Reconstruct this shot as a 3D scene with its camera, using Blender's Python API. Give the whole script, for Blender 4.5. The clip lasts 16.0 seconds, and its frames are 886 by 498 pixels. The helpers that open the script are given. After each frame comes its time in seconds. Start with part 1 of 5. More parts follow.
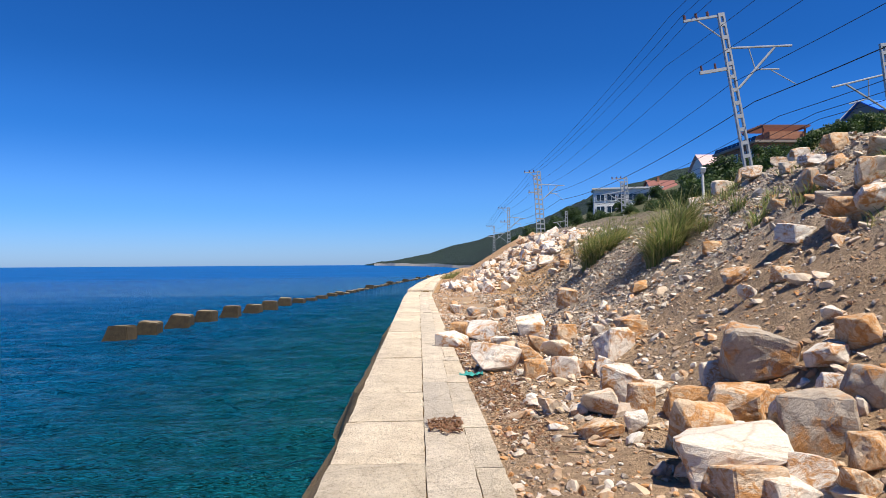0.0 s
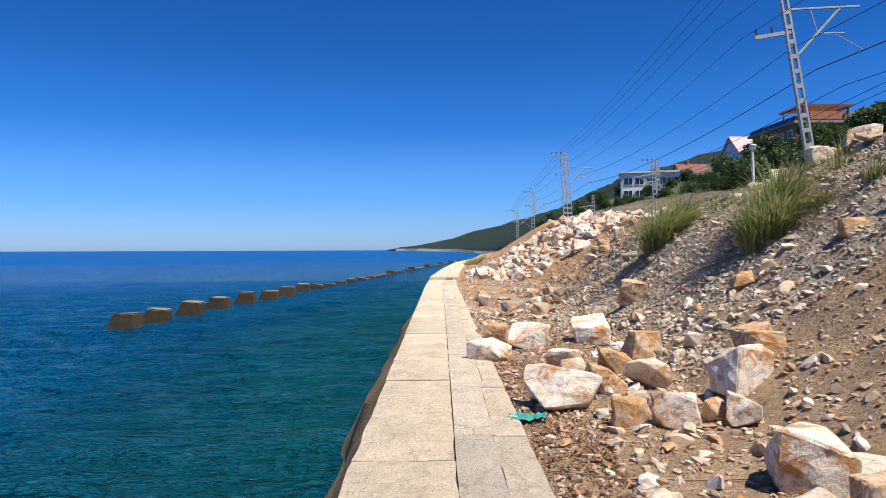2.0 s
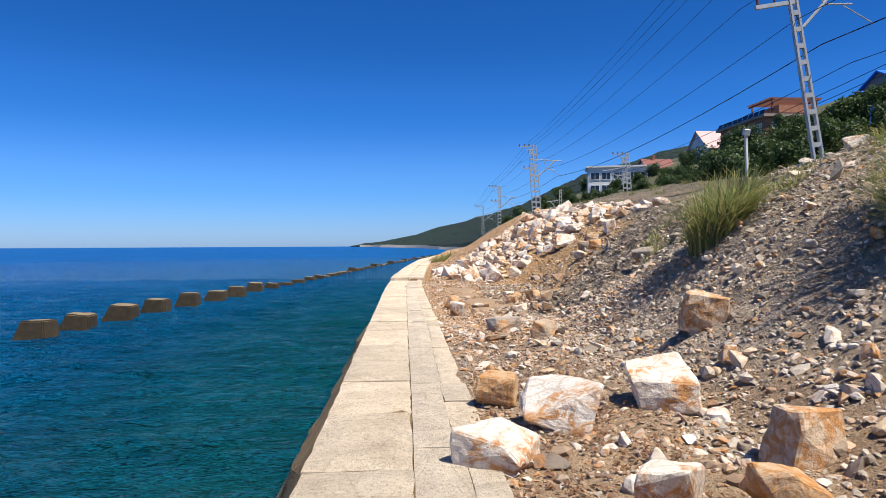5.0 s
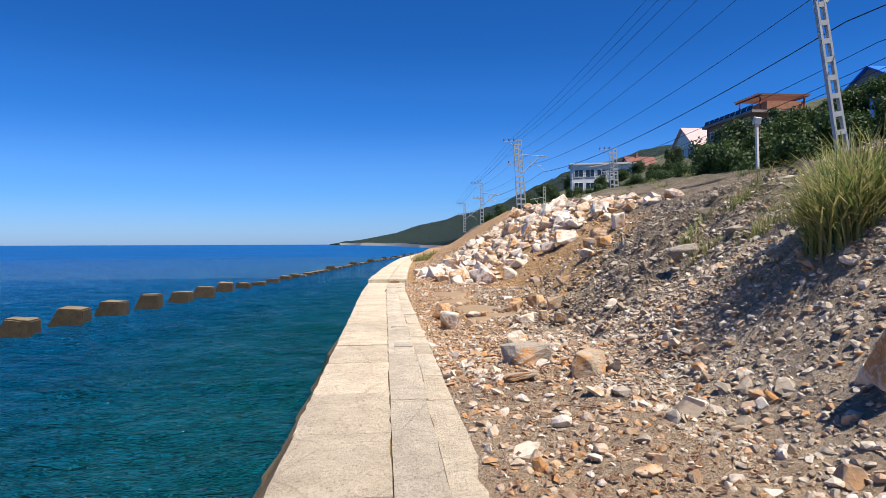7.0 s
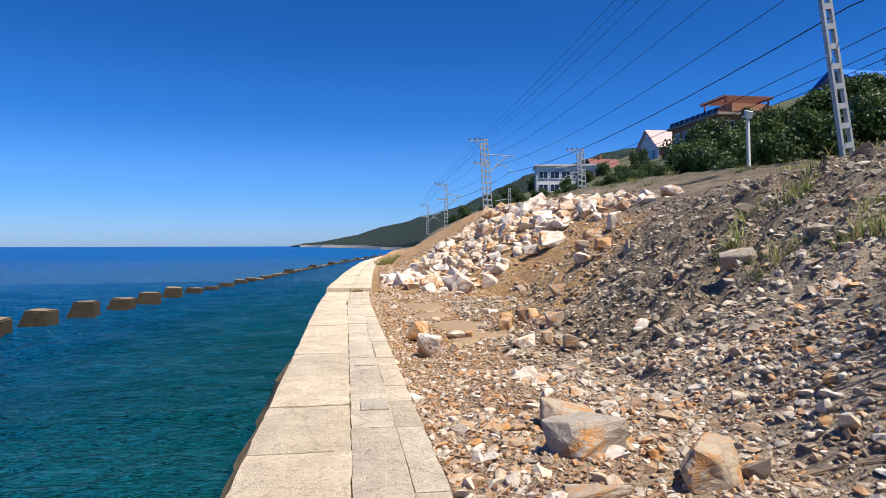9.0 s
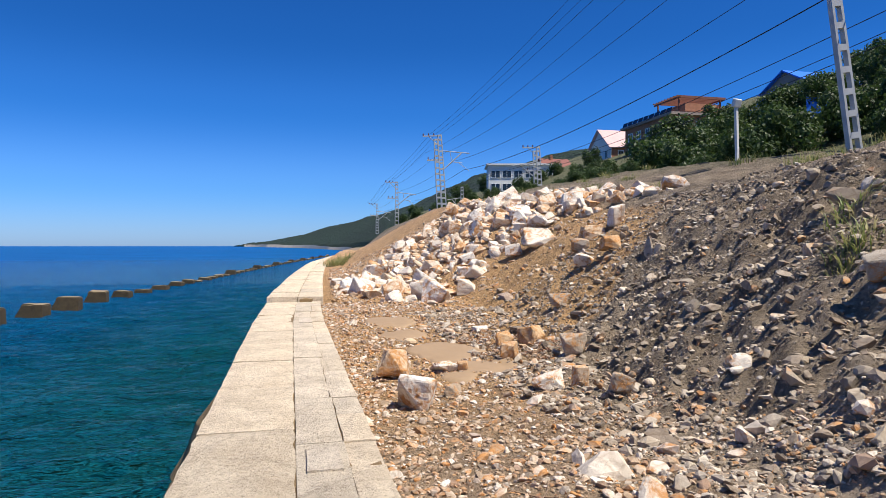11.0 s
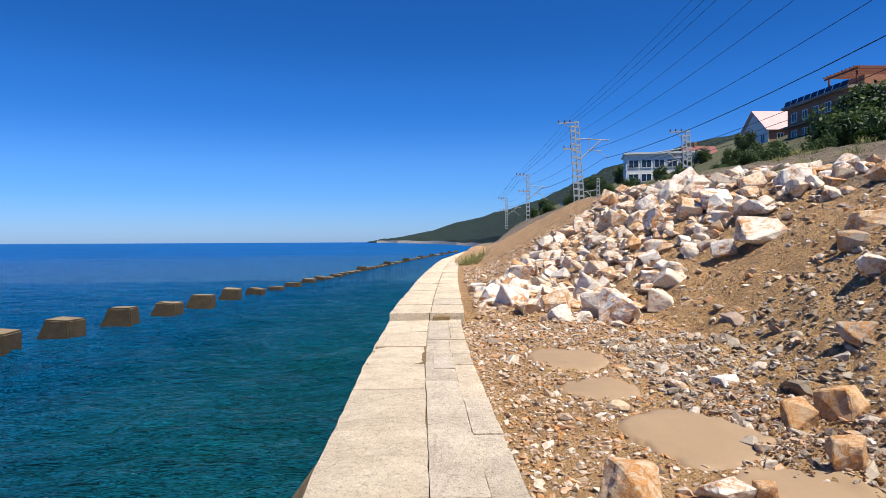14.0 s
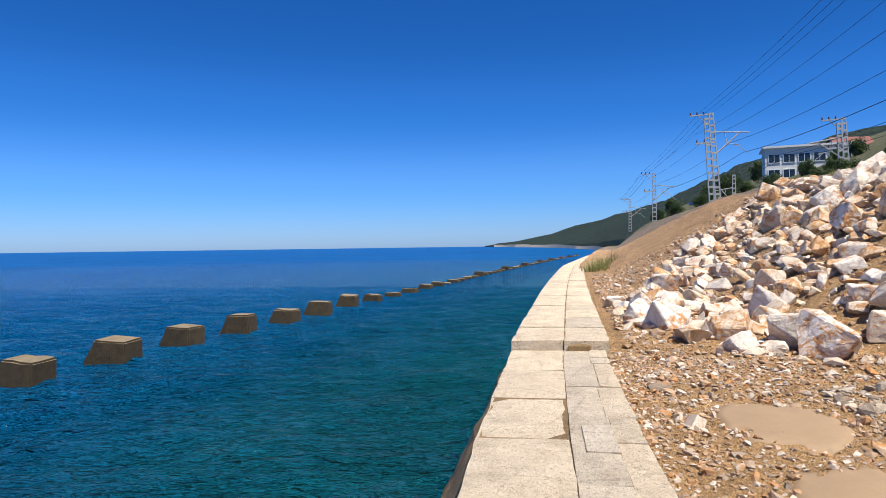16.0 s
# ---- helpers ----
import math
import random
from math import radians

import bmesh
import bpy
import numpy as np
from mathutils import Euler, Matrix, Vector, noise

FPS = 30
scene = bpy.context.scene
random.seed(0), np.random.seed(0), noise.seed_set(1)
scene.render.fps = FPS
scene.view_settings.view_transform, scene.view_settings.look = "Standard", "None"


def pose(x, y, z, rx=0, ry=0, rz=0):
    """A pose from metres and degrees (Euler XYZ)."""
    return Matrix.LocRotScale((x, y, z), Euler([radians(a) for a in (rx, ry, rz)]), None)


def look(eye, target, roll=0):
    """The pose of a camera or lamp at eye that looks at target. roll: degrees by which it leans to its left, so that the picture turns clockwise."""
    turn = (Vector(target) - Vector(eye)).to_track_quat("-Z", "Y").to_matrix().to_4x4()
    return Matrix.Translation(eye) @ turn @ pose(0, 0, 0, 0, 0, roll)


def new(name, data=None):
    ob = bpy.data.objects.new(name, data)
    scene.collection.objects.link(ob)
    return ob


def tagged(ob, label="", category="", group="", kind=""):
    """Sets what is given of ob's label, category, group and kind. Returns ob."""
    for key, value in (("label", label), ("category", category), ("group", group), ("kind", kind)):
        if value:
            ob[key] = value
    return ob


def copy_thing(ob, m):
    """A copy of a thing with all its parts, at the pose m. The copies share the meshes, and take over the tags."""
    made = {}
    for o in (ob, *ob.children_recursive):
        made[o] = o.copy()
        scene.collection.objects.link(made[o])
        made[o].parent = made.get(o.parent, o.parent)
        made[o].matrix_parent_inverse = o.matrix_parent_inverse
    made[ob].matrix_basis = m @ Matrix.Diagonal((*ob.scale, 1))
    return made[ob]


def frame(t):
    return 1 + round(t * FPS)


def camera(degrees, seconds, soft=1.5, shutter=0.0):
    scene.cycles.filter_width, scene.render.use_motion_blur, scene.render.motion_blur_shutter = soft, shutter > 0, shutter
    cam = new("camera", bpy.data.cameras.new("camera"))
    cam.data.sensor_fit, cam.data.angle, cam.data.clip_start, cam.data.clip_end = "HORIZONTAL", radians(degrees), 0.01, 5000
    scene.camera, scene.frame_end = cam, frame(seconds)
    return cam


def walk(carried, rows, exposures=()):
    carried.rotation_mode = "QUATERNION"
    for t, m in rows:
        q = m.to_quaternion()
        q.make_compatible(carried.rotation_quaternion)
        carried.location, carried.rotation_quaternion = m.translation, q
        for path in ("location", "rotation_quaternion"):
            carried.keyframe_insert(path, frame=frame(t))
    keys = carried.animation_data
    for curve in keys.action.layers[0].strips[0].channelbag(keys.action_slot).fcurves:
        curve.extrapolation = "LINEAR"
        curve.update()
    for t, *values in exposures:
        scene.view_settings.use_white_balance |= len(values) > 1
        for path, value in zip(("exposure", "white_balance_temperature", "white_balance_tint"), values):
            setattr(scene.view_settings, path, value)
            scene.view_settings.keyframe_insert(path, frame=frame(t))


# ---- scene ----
cam = camera(68.0, 16.0, soft=0.7)
PATH = [
    (0, (0.002, 0.000, 1.590), (0.092, 1.998, 1.635), -0.4),
    (0.5, (-0.005, 0.868, 1.579), (0.065, 2.867, 1.611), -0.3),
    (1, (-0.026, 1.721, 1.567), (0.027, 3.720, 1.589), -0.4),
    (1.5, (-0.004, 2.560, 1.587), (0.010, 4.560, 1.592), -0.3),
    (2, (-0.036, 3.348, 1.571), (-0.013, 5.347, 1.572), -0.2),
    (2.5, (0.003, 4.132, 1.563), (0.017, 6.132, 1.586), -0.2),
    (3, (-0.022, 4.937, 1.547), (0.019, 6.936, 1.553), -0.1),
    (3.5, (-0.016, 5.718, 1.566), (0.023, 7.718, 1.584), -0.3),
    (6, (0.082, 10.002, 1.520), (0.290, 11.991, 1.484), -0.2),
    (6.5, (0.060, 10.959, 1.489), (0.281, 12.946, 1.449), -0.2),
    (7, (0.095, 11.870, 1.514), (0.287, 13.860, 1.497), -0.2),
    (7.5, (0.094, 12.746, 1.511), (0.290, 14.736, 1.513), -0.1),
    (8, (0.091, 13.569, 1.518), (0.319, 15.556, 1.514), -0.1),
    (10.5, (0.192, 18.345, 1.556), (0.617, 20.300, 1.545), 0.0),
    (11, (0.174, 19.371, 1.514), (0.637, 21.316, 1.503), -0.0),
    (11.5, (0.193, 20.382, 1.461), (0.676, 22.323, 1.439), 0.2),
    (12, (0.185, 21.335, 1.435), (0.677, 23.273, 1.394), 0.1),
    (12.5, (0.181, 22.232, 1.434), (0.632, 24.180, 1.406), 0.1),
    (13, (0.208, 23.132, 1.457), (0.582, 25.096, 1.418), 0.2),
    (13.5, (0.214, 23.874, 1.471), (0.472, 25.857, 1.430), -0.0),
    (14, (0.194, 24.507, 1.553), (0.275, 26.505, 1.529), -0.3),
    (14.5, (0.086, 25.210, 1.553), (0.023, 27.209, 1.550), -0.6),
    (15, (0.050, 25.943, 1.590), (-0.123, 27.935, 1.584), -0.7),
    (15.5, (0.028, 26.661, 1.592), (-0.198, 28.648, 1.587), -0.7),
    (16, (0.022, 27.370, 1.596), (-0.253, 29.351, 1.588), -0.8),
]
walk(cam, [(t, look(eye, target, roll)) for t, eye, target, roll in PATH])

# ---- light ----
SUN_AZ, SUN_EL = radians(132), radians(63)   # from +y towards +x
SUN_DIR = Vector((math.sin(SUN_AZ) * math.cos(SUN_EL), math.cos(SUN_AZ) * math.cos(SUN_EL), math.sin(SUN_EL)))
world = bpy.data.worlds.new("sky")
scene.world = world
world.use_nodes = True
wn = world.node_tree.nodes
sky = wn.new("ShaderNodeTexSky")
sky.sky_type, sky.sun_disc = "NISHITA", False
sky.sun_elevation, sky.sun_rotation = SUN_EL, SUN_AZ
sky.altitude, sky.air_density, sky.dust_density, sky.ozone_density = 0, 1.0, 0.3, 2.0
wn["Background"].inputs["Strength"].default_value = 0.104
rich = wn.new("ShaderNodeMix")
rich.data_type, rich.blend_type = "RGBA", "MULTIPLY"
rich.inputs[0].default_value, rich.inputs[7].default_value = 1.0, (0.35, 0.79, 1.66, 1)
world.node_tree.links.new(sky.outputs[0], rich.inputs[6])
# deep blue overhead, paling towards the horizon
coord, up = wn.new("ShaderNodeTexCoord"), wn.new("ShaderNodeSeparateXYZ")
world.node_tree.links.new(coord.outputs["Generated"], up.inputs[0])
fade = wn.new("ShaderNodeValToRGB")
fade.color_ramp.interpolation = "EASE"
while len(fade.color_ramp.elements) < 5:
    fade.color_ramp.elements.new(0.5)
for el, (p, c) in zip(fade.color_ramp.elements, ((0.0, (0.98, 0.70, 0.66)), (0.09, (0.62, 0.63, 0.62)), (0.20, (0.275, 0.49, 0.53)), (0.30, (0.19, 0.415, 0.46)), (0.55, (0.14, 0.35, 0.40)))):
    el.position, el.color = p, (*c, 1)
world.node_tree.links.new(up.outputs["Z"], fade.inputs["Fac"])
paled = wn.new("ShaderNodeMix")
paled.data_type, paled.blend_type = "RGBA", "MULTIPLY"
paled.inputs[0].default_value = 1.0
world.node_tree.links.new(rich.outputs[2], paled.inputs[6])
world.node_tree.links.new(fade.outputs[0], paled.inputs[7])
world.node_tree.links.new(paled.outputs[2], wn["Background"].inputs["Color"])
sun_data = bpy.data.lights.new("sun", "SUN")
sun_data.energy, sun_data.angle, sun_data.color = 5.0, radians(0.53), (1.0, 0.93, 0.81)
sun = new("sun", sun_data)
sun.matrix_world = look(SUN_DIR * 50, (0, 0, 0))
scene.view_settings.exposure = 0.5


# ---- materials ----
def mat(name):
    m = bpy.data.materials.new(name)
    m.use_nodes = True
    nt = m.node_tree
    return m, nt.nodes, nt.links, nt.nodes["Principled BSDF"]


def tex(nodes, links, kind, scale, vec=None, detail=6.0, rough=0.6, **kw):
    n = nodes.new("ShaderNodeTex" + kind)
    n.inputs["Scale"].default_value = scale
    if "Detail" in n.inputs:
        n.inputs["Detail"].default_value = detail
    if "Roughness" in n.inputs:
        n.inputs["Roughness"].default_value = rough
    for k, v in kw.items():
        n.inputs[k].default_value = v
    if vec is not None:
        links.new(vec, n.inputs["Vector"])
    return n


def ramp(nodes, links, fac, stops):
    r = nodes.new("ShaderNodeValToRGB")
    e = r.color_ramp.elements
    while len(e) < len(stops):
        e.new(0.5)
    for el, (p, c) in zip(e, stops):
        el.position, el.color = p, (*c, 1) if len(c) == 3 else c
    links.new(fac, r.inputs["Fac"])
    return r.outputs["Color"]


def mixc(nodes, links, fac, a, b, mode="MIX"):
    m = nodes.new("ShaderNodeMix")
    m.data_type, m.blend_type = "RGBA", mode
    for sock, v in ((m.inputs[0], fac), (m.inputs[6], a), (m.inputs[7], b)):
        if isinstance(v, (int, float)):
            sock.default_value = v
        elif isinstance(v, tuple):
            sock.default_value = (*v, 1)
        else:
            links.new(v, sock)
    return m.outputs[2]


def bump(nodes, links, bsdf, height, strength, dist, prev=None):
    b = nodes.new("ShaderNodeBump")
    b.inputs["Strength"].default_value, b.inputs["Distance"].default_value = strength, dist
    links.new(height, b.inputs["Height"])
    if prev is not None:
        links.new(prev, b.inputs["Normal"])
    links.new(b.outputs[0], bsdf.inputs["Normal"])
    return b.outputs[0]


def world_pos(nodes):
    return nodes.new("ShaderNodeNewGeometry").outputs["Position"]


def obj_pos(nodes):
    return nodes.new("ShaderNodeTexCoord").outputs["Object"]


def rand(nodes, island=False):
    if island:
        return nodes.new("ShaderNodeNewGeometry").outputs["Random Per Island"]
    return nodes.new("ShaderNodeObjectInfo").outputs["Random"]


def shifted(nodes, links, vec, by, amount=37.0):
    """A texture vector moved by a random number, so that alike pieces differ."""
    mul = nodes.new("ShaderNodeMath")
    mul.operation = "MULTIPLY"
    mul.inputs[1].default_value = amount
    links.new(by, mul.inputs[0])
    add = nodes.new("ShaderNodeVectorMath")
    add.operation = "ADD"
    links.new(vec, add.inputs[0])
    links.new(mul.outputs[0], add.inputs[1])
    return add.outputs[0]


def simple(name, base, rough=0.6, metal=0.0, vary=0.25, scale=3.0, bump_s=0.2, bump_d=0.01):
    """Paint, metal or plaster with two scales of mottling and a fine relief."""
    m, n, l, b = mat(name)
    p = shifted(n, l, obj_pos(n), rand(n))
    big = tex(n, l, "Noise", scale, p, 4)
    fine = tex(n, l, "Noise", scale * 14, p, 5)
    dark, light = tuple(c * (1 - vary) for c in base), tuple(min(1, c * (1 + vary * 0.6)) for c in base)
    c1 = ramp(n, l, big.outputs["Fac"], [(0.3, dark), (0.7, light)])
    l.new(mixc(n, l, 0.25, c1, ramp(n, l, fine.outputs["Fac"], [(0.35, dark), (0.65, light)])), b.inputs["Base Color"])
    b.inputs["Roughness"].default_value, b.inputs["Metallic"].default_value = rough, metal
    bump(n, l, b, fine.outputs["Fac"], bump_s, bump_d)
    return m


def rock_material(name, cols, per_island=False, rust_from=0.47):
    m, n, l, b = mat(name)
    r = rand(n, per_island)
    p = shifted(n, l, obj_pos(n), r)
    big = tex(n, l, "Noise", 1.3, p, 5, 0.65)
    vein = tex(n, l, "Noise", 3.5, p, 8, 0.7, Distortion=1.2)
    fine = tex(n, l, "Noise", 22, p, 6, 0.7)
    crack = tex(n, l, "Voronoi", 2.2, p)
    crack.feature = "DISTANCE_TO_EDGE"
    tint = ramp(n, l, r, [(i / max(1, len(cols) - 1), c) for i, c in enumerate(cols)])
    rust = ramp(n, l, vein.outputs["Fac"], [(0.43, (0, 0, 0)), (0.55, (1, 1, 1))])
    amount = n.new("ShaderNodeMath")
    amount.operation = "MULTIPLY"
    l.new(rust, amount.inputs[0])
    l.new(ramp(n, l, big.outputs["Fac"], [(rust_from, (0.03,) * 3), (rust_from + 0.1, (0.95,) * 3)]), amount.inputs[1])
    c = mixc(n, l, amount.outputs[0], tint, (0.55, 0.26, 0.08))
    c = mixc(n, l, 0.35, c, ramp(n, l, fine.outputs["Fac"], [(0.3, (0.35, 0.31, 0.27)), (0.7, (1, 1, 1))]), "MULTIPLY")
    c = mixc(n, l, 0.5, c, ramp(n, l, crack.outputs["Distance"], [(0.0, (0.55, 0.45, 0.36)), (0.03, (1, 1, 1))]), "MULTIPLY")
    l.new(c, b.inputs["Base Color"])
    b.inputs["Roughness"].default_value = 0.85
    h = mixc(n, l, 0.5, vein.outputs["Fac"], fine.outputs["Fac"])
    bump(n, l, b, h, 0.6, 0.05)
    return m


M_ROCK = rock_material("limestone", [(0.76, 0.67, 0.55), (0.82, 0.77, 0.69), (0.72, 0.60, 0.45), (0.84, 0.80, 0.74), (0.76, 0.66, 0.54)])
M_RUSTY = rock_material("rust-stained limestone", [(0.70, 0.56, 0.40), (0.74, 0.63, 0.49), (0.62, 0.42, 0.24), (0.72, 0.60, 0.46)], False, 0.36)
M_ROCK_BITS = rock_material("limestone rubble", [(0.70, 0.60, 0.47), (0.78, 0.72, 0.63), (0.60, 0.45, 0.29), (0.80, 0.76, 0.69), (0.66, 0.55, 0.43)], True)
M_DARKROCK = rock_material("brown sandstone", [(0.42, 0.33, 0.24), (0.50, 0.41, 0.31), (0.40, 0.36, 0.31)])
M_PEBBLE = rock_material("pebbles", [(0.33, 0.22, 0.14), (0.50, 0.37, 0.25), (0.27, 0.22, 0.17), (0.72, 0.63, 0.52), (0.42, 0.28, 0.16), (0.80, 0.74, 0.66), (0.30, 0.18, 0.11)], True)
M_SCREE = rock_material("grey scree chips", [(0.30, 0.25, 0.19), (0.46, 0.40, 0.33), (0.58, 0.51, 0.42), (0.24, 0.19, 0.145), (0.72, 0.65, 0.55), (0.38, 0.32, 0.25)], True, 0.54)
M_SHALE = rock_material("shale chips", [(0.22, 0.17, 0.125), (0.34, 0.28, 0.215), (0.48, 0.41, 0.32), (0.17, 0.135, 0.10), (0.64, 0.56, 0.46), (0.25, 0.20, 0.15)], True, 0.56)


def ground_material():
    m, n, l, b = mat("earth and gravel")
    pos = world_pos(n)
    sep = n.new("ShaderNodeSeparateXYZ")
    l.new(pos, sep.inputs[0])
    warp = tex(n, l, "Noise", 0.35, pos, 5, 0.6)
    add = n.new("ShaderNodeMath")
    add.operation = "MULTIPLY_ADD"
    add.inputs[1].default_value, add.inputs[2].default_value = 9.0, -4.5
    l.new(warp.outputs["Fac"], add.inputs[0])
    yy = n.new("ShaderNodeMath")
    l.new(sep.outputs["Y"], yy.inputs[0])
    l.new(add.outputs[0], yy.inputs[1])
    scaled = n.new("ShaderNodeMath")
    scaled.operation = "MULTIPLY"
    scaled.inputs[1].default_value = 0.01
    l.new(yy.outputs[0], scaled.inputs[0])
    zone = ramp(n, l, scaled.outputs[0], [(0.0, (0.44, 0.315, 0.205)), (0.13, (0.45, 0.335, 0.225)), (0.18, (0.42, 0.335, 0.25)), (0.255, (0.34, 0.255, 0.17)),
                                          (0.30, (0.46, 0.30, 0.15)), (0.36, (0.50, 0.325, 0.16)), (0.5, (0.50, 0.33, 0.18)), (0.75, (0.54, 0.36, 0.20))])
    mid = tex(n, l, "Noise", 1.6, pos, 8, 0.7)
    fine = tex(n, l, "Noise", 14, pos, 8, 0.75)
    grit = tex(n, l, "Voronoi", 26, pos)
    # grey shale lies on the bank from 11 to 36 m along it, its lower edge drawing back up the slope at the far end
    edge = n.new("ShaderNodeFloatCurve")
    for q, (px, py) in zip(edge.mapping.curves[0].points, ((0.0, 0.62), (1.0, 1.0))):
        q.location = (px, py)
    for px, py in ((0.10, 0.55), (0.16, 0.30), (0.28, 0.36), (0.32, 0.62), (0.36, 0.98)):
        edge.mapping.curves[0].points.new(px, py)
    edge.mapping.update()
    l.new(scaled.outputs[0], edge.inputs["Value"])
    past = n.new("ShaderNodeMath")
    past.operation = "MULTIPLY_ADD"
    past.inputs[1].default_value = -10.0
    l.new(edge.outputs[0], past.inputs[0])
    l.new(sep.outputs["X"], past.inputs[2])
    grey = n.new("ShaderNodeMapRange")
    grey.inputs["From Min"].default_value, grey.inputs["From Max"].default_value = -0.3, 0.7
    l.new(past.outputs[0], grey.inputs["Value"])
    zone = mixc(n, l, grey.outputs[0], zone, mixc(n, l, ramp(n, l, scaled.outputs[0], [(0.21, (0, 0, 0)), (0.26, (1, 1, 1))]),
                                                ramp(n, l, mid.outputs["Fac"], [(0.3, (0.35, 0.295, 0.23)), (0.7, (0.50, 0.43, 0.35))]), ramp(n, l, mid.outputs["Fac"], [(0.3, (0.20, 0.165, 0.125)), (0.7, (0.32, 0.27, 0.21))])))
    c = mixc(n, l, 0.6, zone, ramp(n, l, mid.outputs["Fac"], [(0.3, (0.55, 0.50, 0.46)), (0.7, (1.25, 1.2, 1.15))]), "MULTIPLY")
    c = mixc(n, l, 0.7, c, ramp(n, l, fine.outputs["Fac"], [(0.3, (0.5, 0.47, 0.44)), (0.68, (1.35, 1.32, 1.28))]), "MULTIPLY")
    c = mixc(n, l, 0.45, c, ramp(n, l, grit.outputs["Color"], [(0.1, (0.55, 0.5, 0.45)), (0.9, (1.5, 1.45, 1.4))]), "MULTIPLY")
    far_x = n.new("ShaderNodeMath")
    far_x.inputs[1].default_value = -4.5
    l.new(sep.outputs["X"], far_x.inputs[0])
    wob = n.new("ShaderNodeMath")
    l.new(far_x.outputs[0], wob.inputs[0])
    l.new(add.outputs[0], wob.inputs[1])
    span = n.new("ShaderNodeMapRange")
    span.inputs["From Min"].default_value, span.inputs["From Max"].default_value = 11, 19
    l.new(wob.outputs[0], span.inputs["Value"])
    green = ramp(n, l, mid.outputs["Fac"], [(0.3, (0.05, 0.07, 0.025)), (0.55, (0.11, 0.11, 0.05)), (0.7, (0.24, 0.19, 0.11))])
    c = mixc(n, l, span.outputs[0], c, green)
    l.new(c, b.inputs["Base Color"])
    b.inputs["Roughness"].default_value = 0.95
    first = bump(n, l, b, fine.outputs["Fac"], 1.0, 0.12)
    bump(n, l, b, grit.outputs["Distance"], 0.9, 0.05, first)
    return m


def water_material():
    m, n, l, b = mat("sea water")
    pos = world_pos(n)
    mp = n.new("ShaderNodeMapping")
    mp.inputs["Scale"].default_value = (0.6, 1.35, 1.0)
    mp.inputs["Rotation"].default_value = (0, 0, radians(8))
    l.new(pos, mp.inputs["Vector"])
    sep = n.new("ShaderNodeSeparateXYZ")
    l.new(pos, sep.inputs[0])
    depth = n.new("ShaderNodeMapRange")
    depth.inputs["From Min"].default_value, depth.inputs["From Max"].default_value = -4, -90
    l.new(sep.outputs["X"], depth.inputs["Value"])
    cloud = tex(n, l, "Noise", 0.12, pos, 4)
    c = ramp(n, l, depth.outputs[0], [(0.0, (0.002, 0.105, 0.150)), (0.13, (0.002, 0.105, 0.235)), (1.0, (0.001, 0.085, 0.350))])
    c = mixc(n, l, 0.5, c, ramp(n, l, cloud.outputs["Fac"], [(0.35, (0.6, 0.7, 0.75)), (0.65, (1.3, 1.2, 1.1))]), "MULTIPLY")
    l.new(c, b.inputs["Base Color"])
    b.inputs["Roughness"].default_value, b.inputs["IOR"].default_value = 0.12, 1.33
    b.inputs["Specular IOR Level"].default_value = 0.24
    w1 = tex(n, l, "Noise", 1.5, mp.outputs[0], 3, 0.5, Distortion=0.8)
    w2 = tex(n, l, "Noise", 5.0, mp.outputs[0], 3, 0.5, Distortion=1.0)
    w0 = tex(n, l, "Noise", 0.42, mp.outputs[0], 4, 0.6, Distortion=0.6)
    swell = bump(n, l, b, w0.outputs["Fac"], 1.0, 3.4)
    first = bump(n, l, b, w1.outputs["Fac"], 1.0, 1.7, swell)
    bump(n, l, b, w2.outputs["Fac"], 1.0, 0.6, first)
    see = n.new("ShaderNodeBsdfTransparent")
    see.inputs["Color"].default_value = (0.30, 0.66, 0.72, 1)
    mix = n.new("ShaderNodeMixShader")
    deep = n.new("ShaderNodeMapRange")
    deep.inputs["From Min"].default_value, deep.inputs["From Max"].default_value = -10.0, -17.0
    deep.inputs["To Min"].default_value, deep.inputs["To Max"].default_value = 0.78, 1.0
    l.new(sep.outputs["X"], deep.inputs["Value"])
    l.new(deep.outputs[0], mix.inputs[0])
    l.new(see.outputs[0], mix.inputs[1])
    l.new(b.outputs[0], mix.inputs[2])
    # far out many small wave faces hide the low sky's mirror; diffuse blue replaces it
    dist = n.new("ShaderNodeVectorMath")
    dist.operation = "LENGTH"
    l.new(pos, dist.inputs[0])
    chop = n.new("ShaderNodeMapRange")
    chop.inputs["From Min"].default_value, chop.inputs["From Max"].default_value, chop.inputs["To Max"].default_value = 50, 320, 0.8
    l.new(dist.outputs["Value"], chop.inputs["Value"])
    far_blue = n.new("ShaderNodeBsdfDiffuse")
    # light and dark of the far ripples, painted as streaks of two blues
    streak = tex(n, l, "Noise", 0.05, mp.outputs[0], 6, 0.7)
    l.new(ramp(n, l, streak.outputs["Fac"], [(0.35, (0.003, 0.062, 0.225)), (0.65, (0.005, 0.098, 0.33))]), far_blue.inputs["Color"])
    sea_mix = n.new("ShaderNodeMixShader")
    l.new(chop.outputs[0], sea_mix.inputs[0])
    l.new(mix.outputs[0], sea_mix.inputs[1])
    l.new(far_blue.outputs[0], sea_mix.inputs[2])
    l.new(sea_mix.outputs[0], n["Material Output"].inputs["Surface"])
    return m


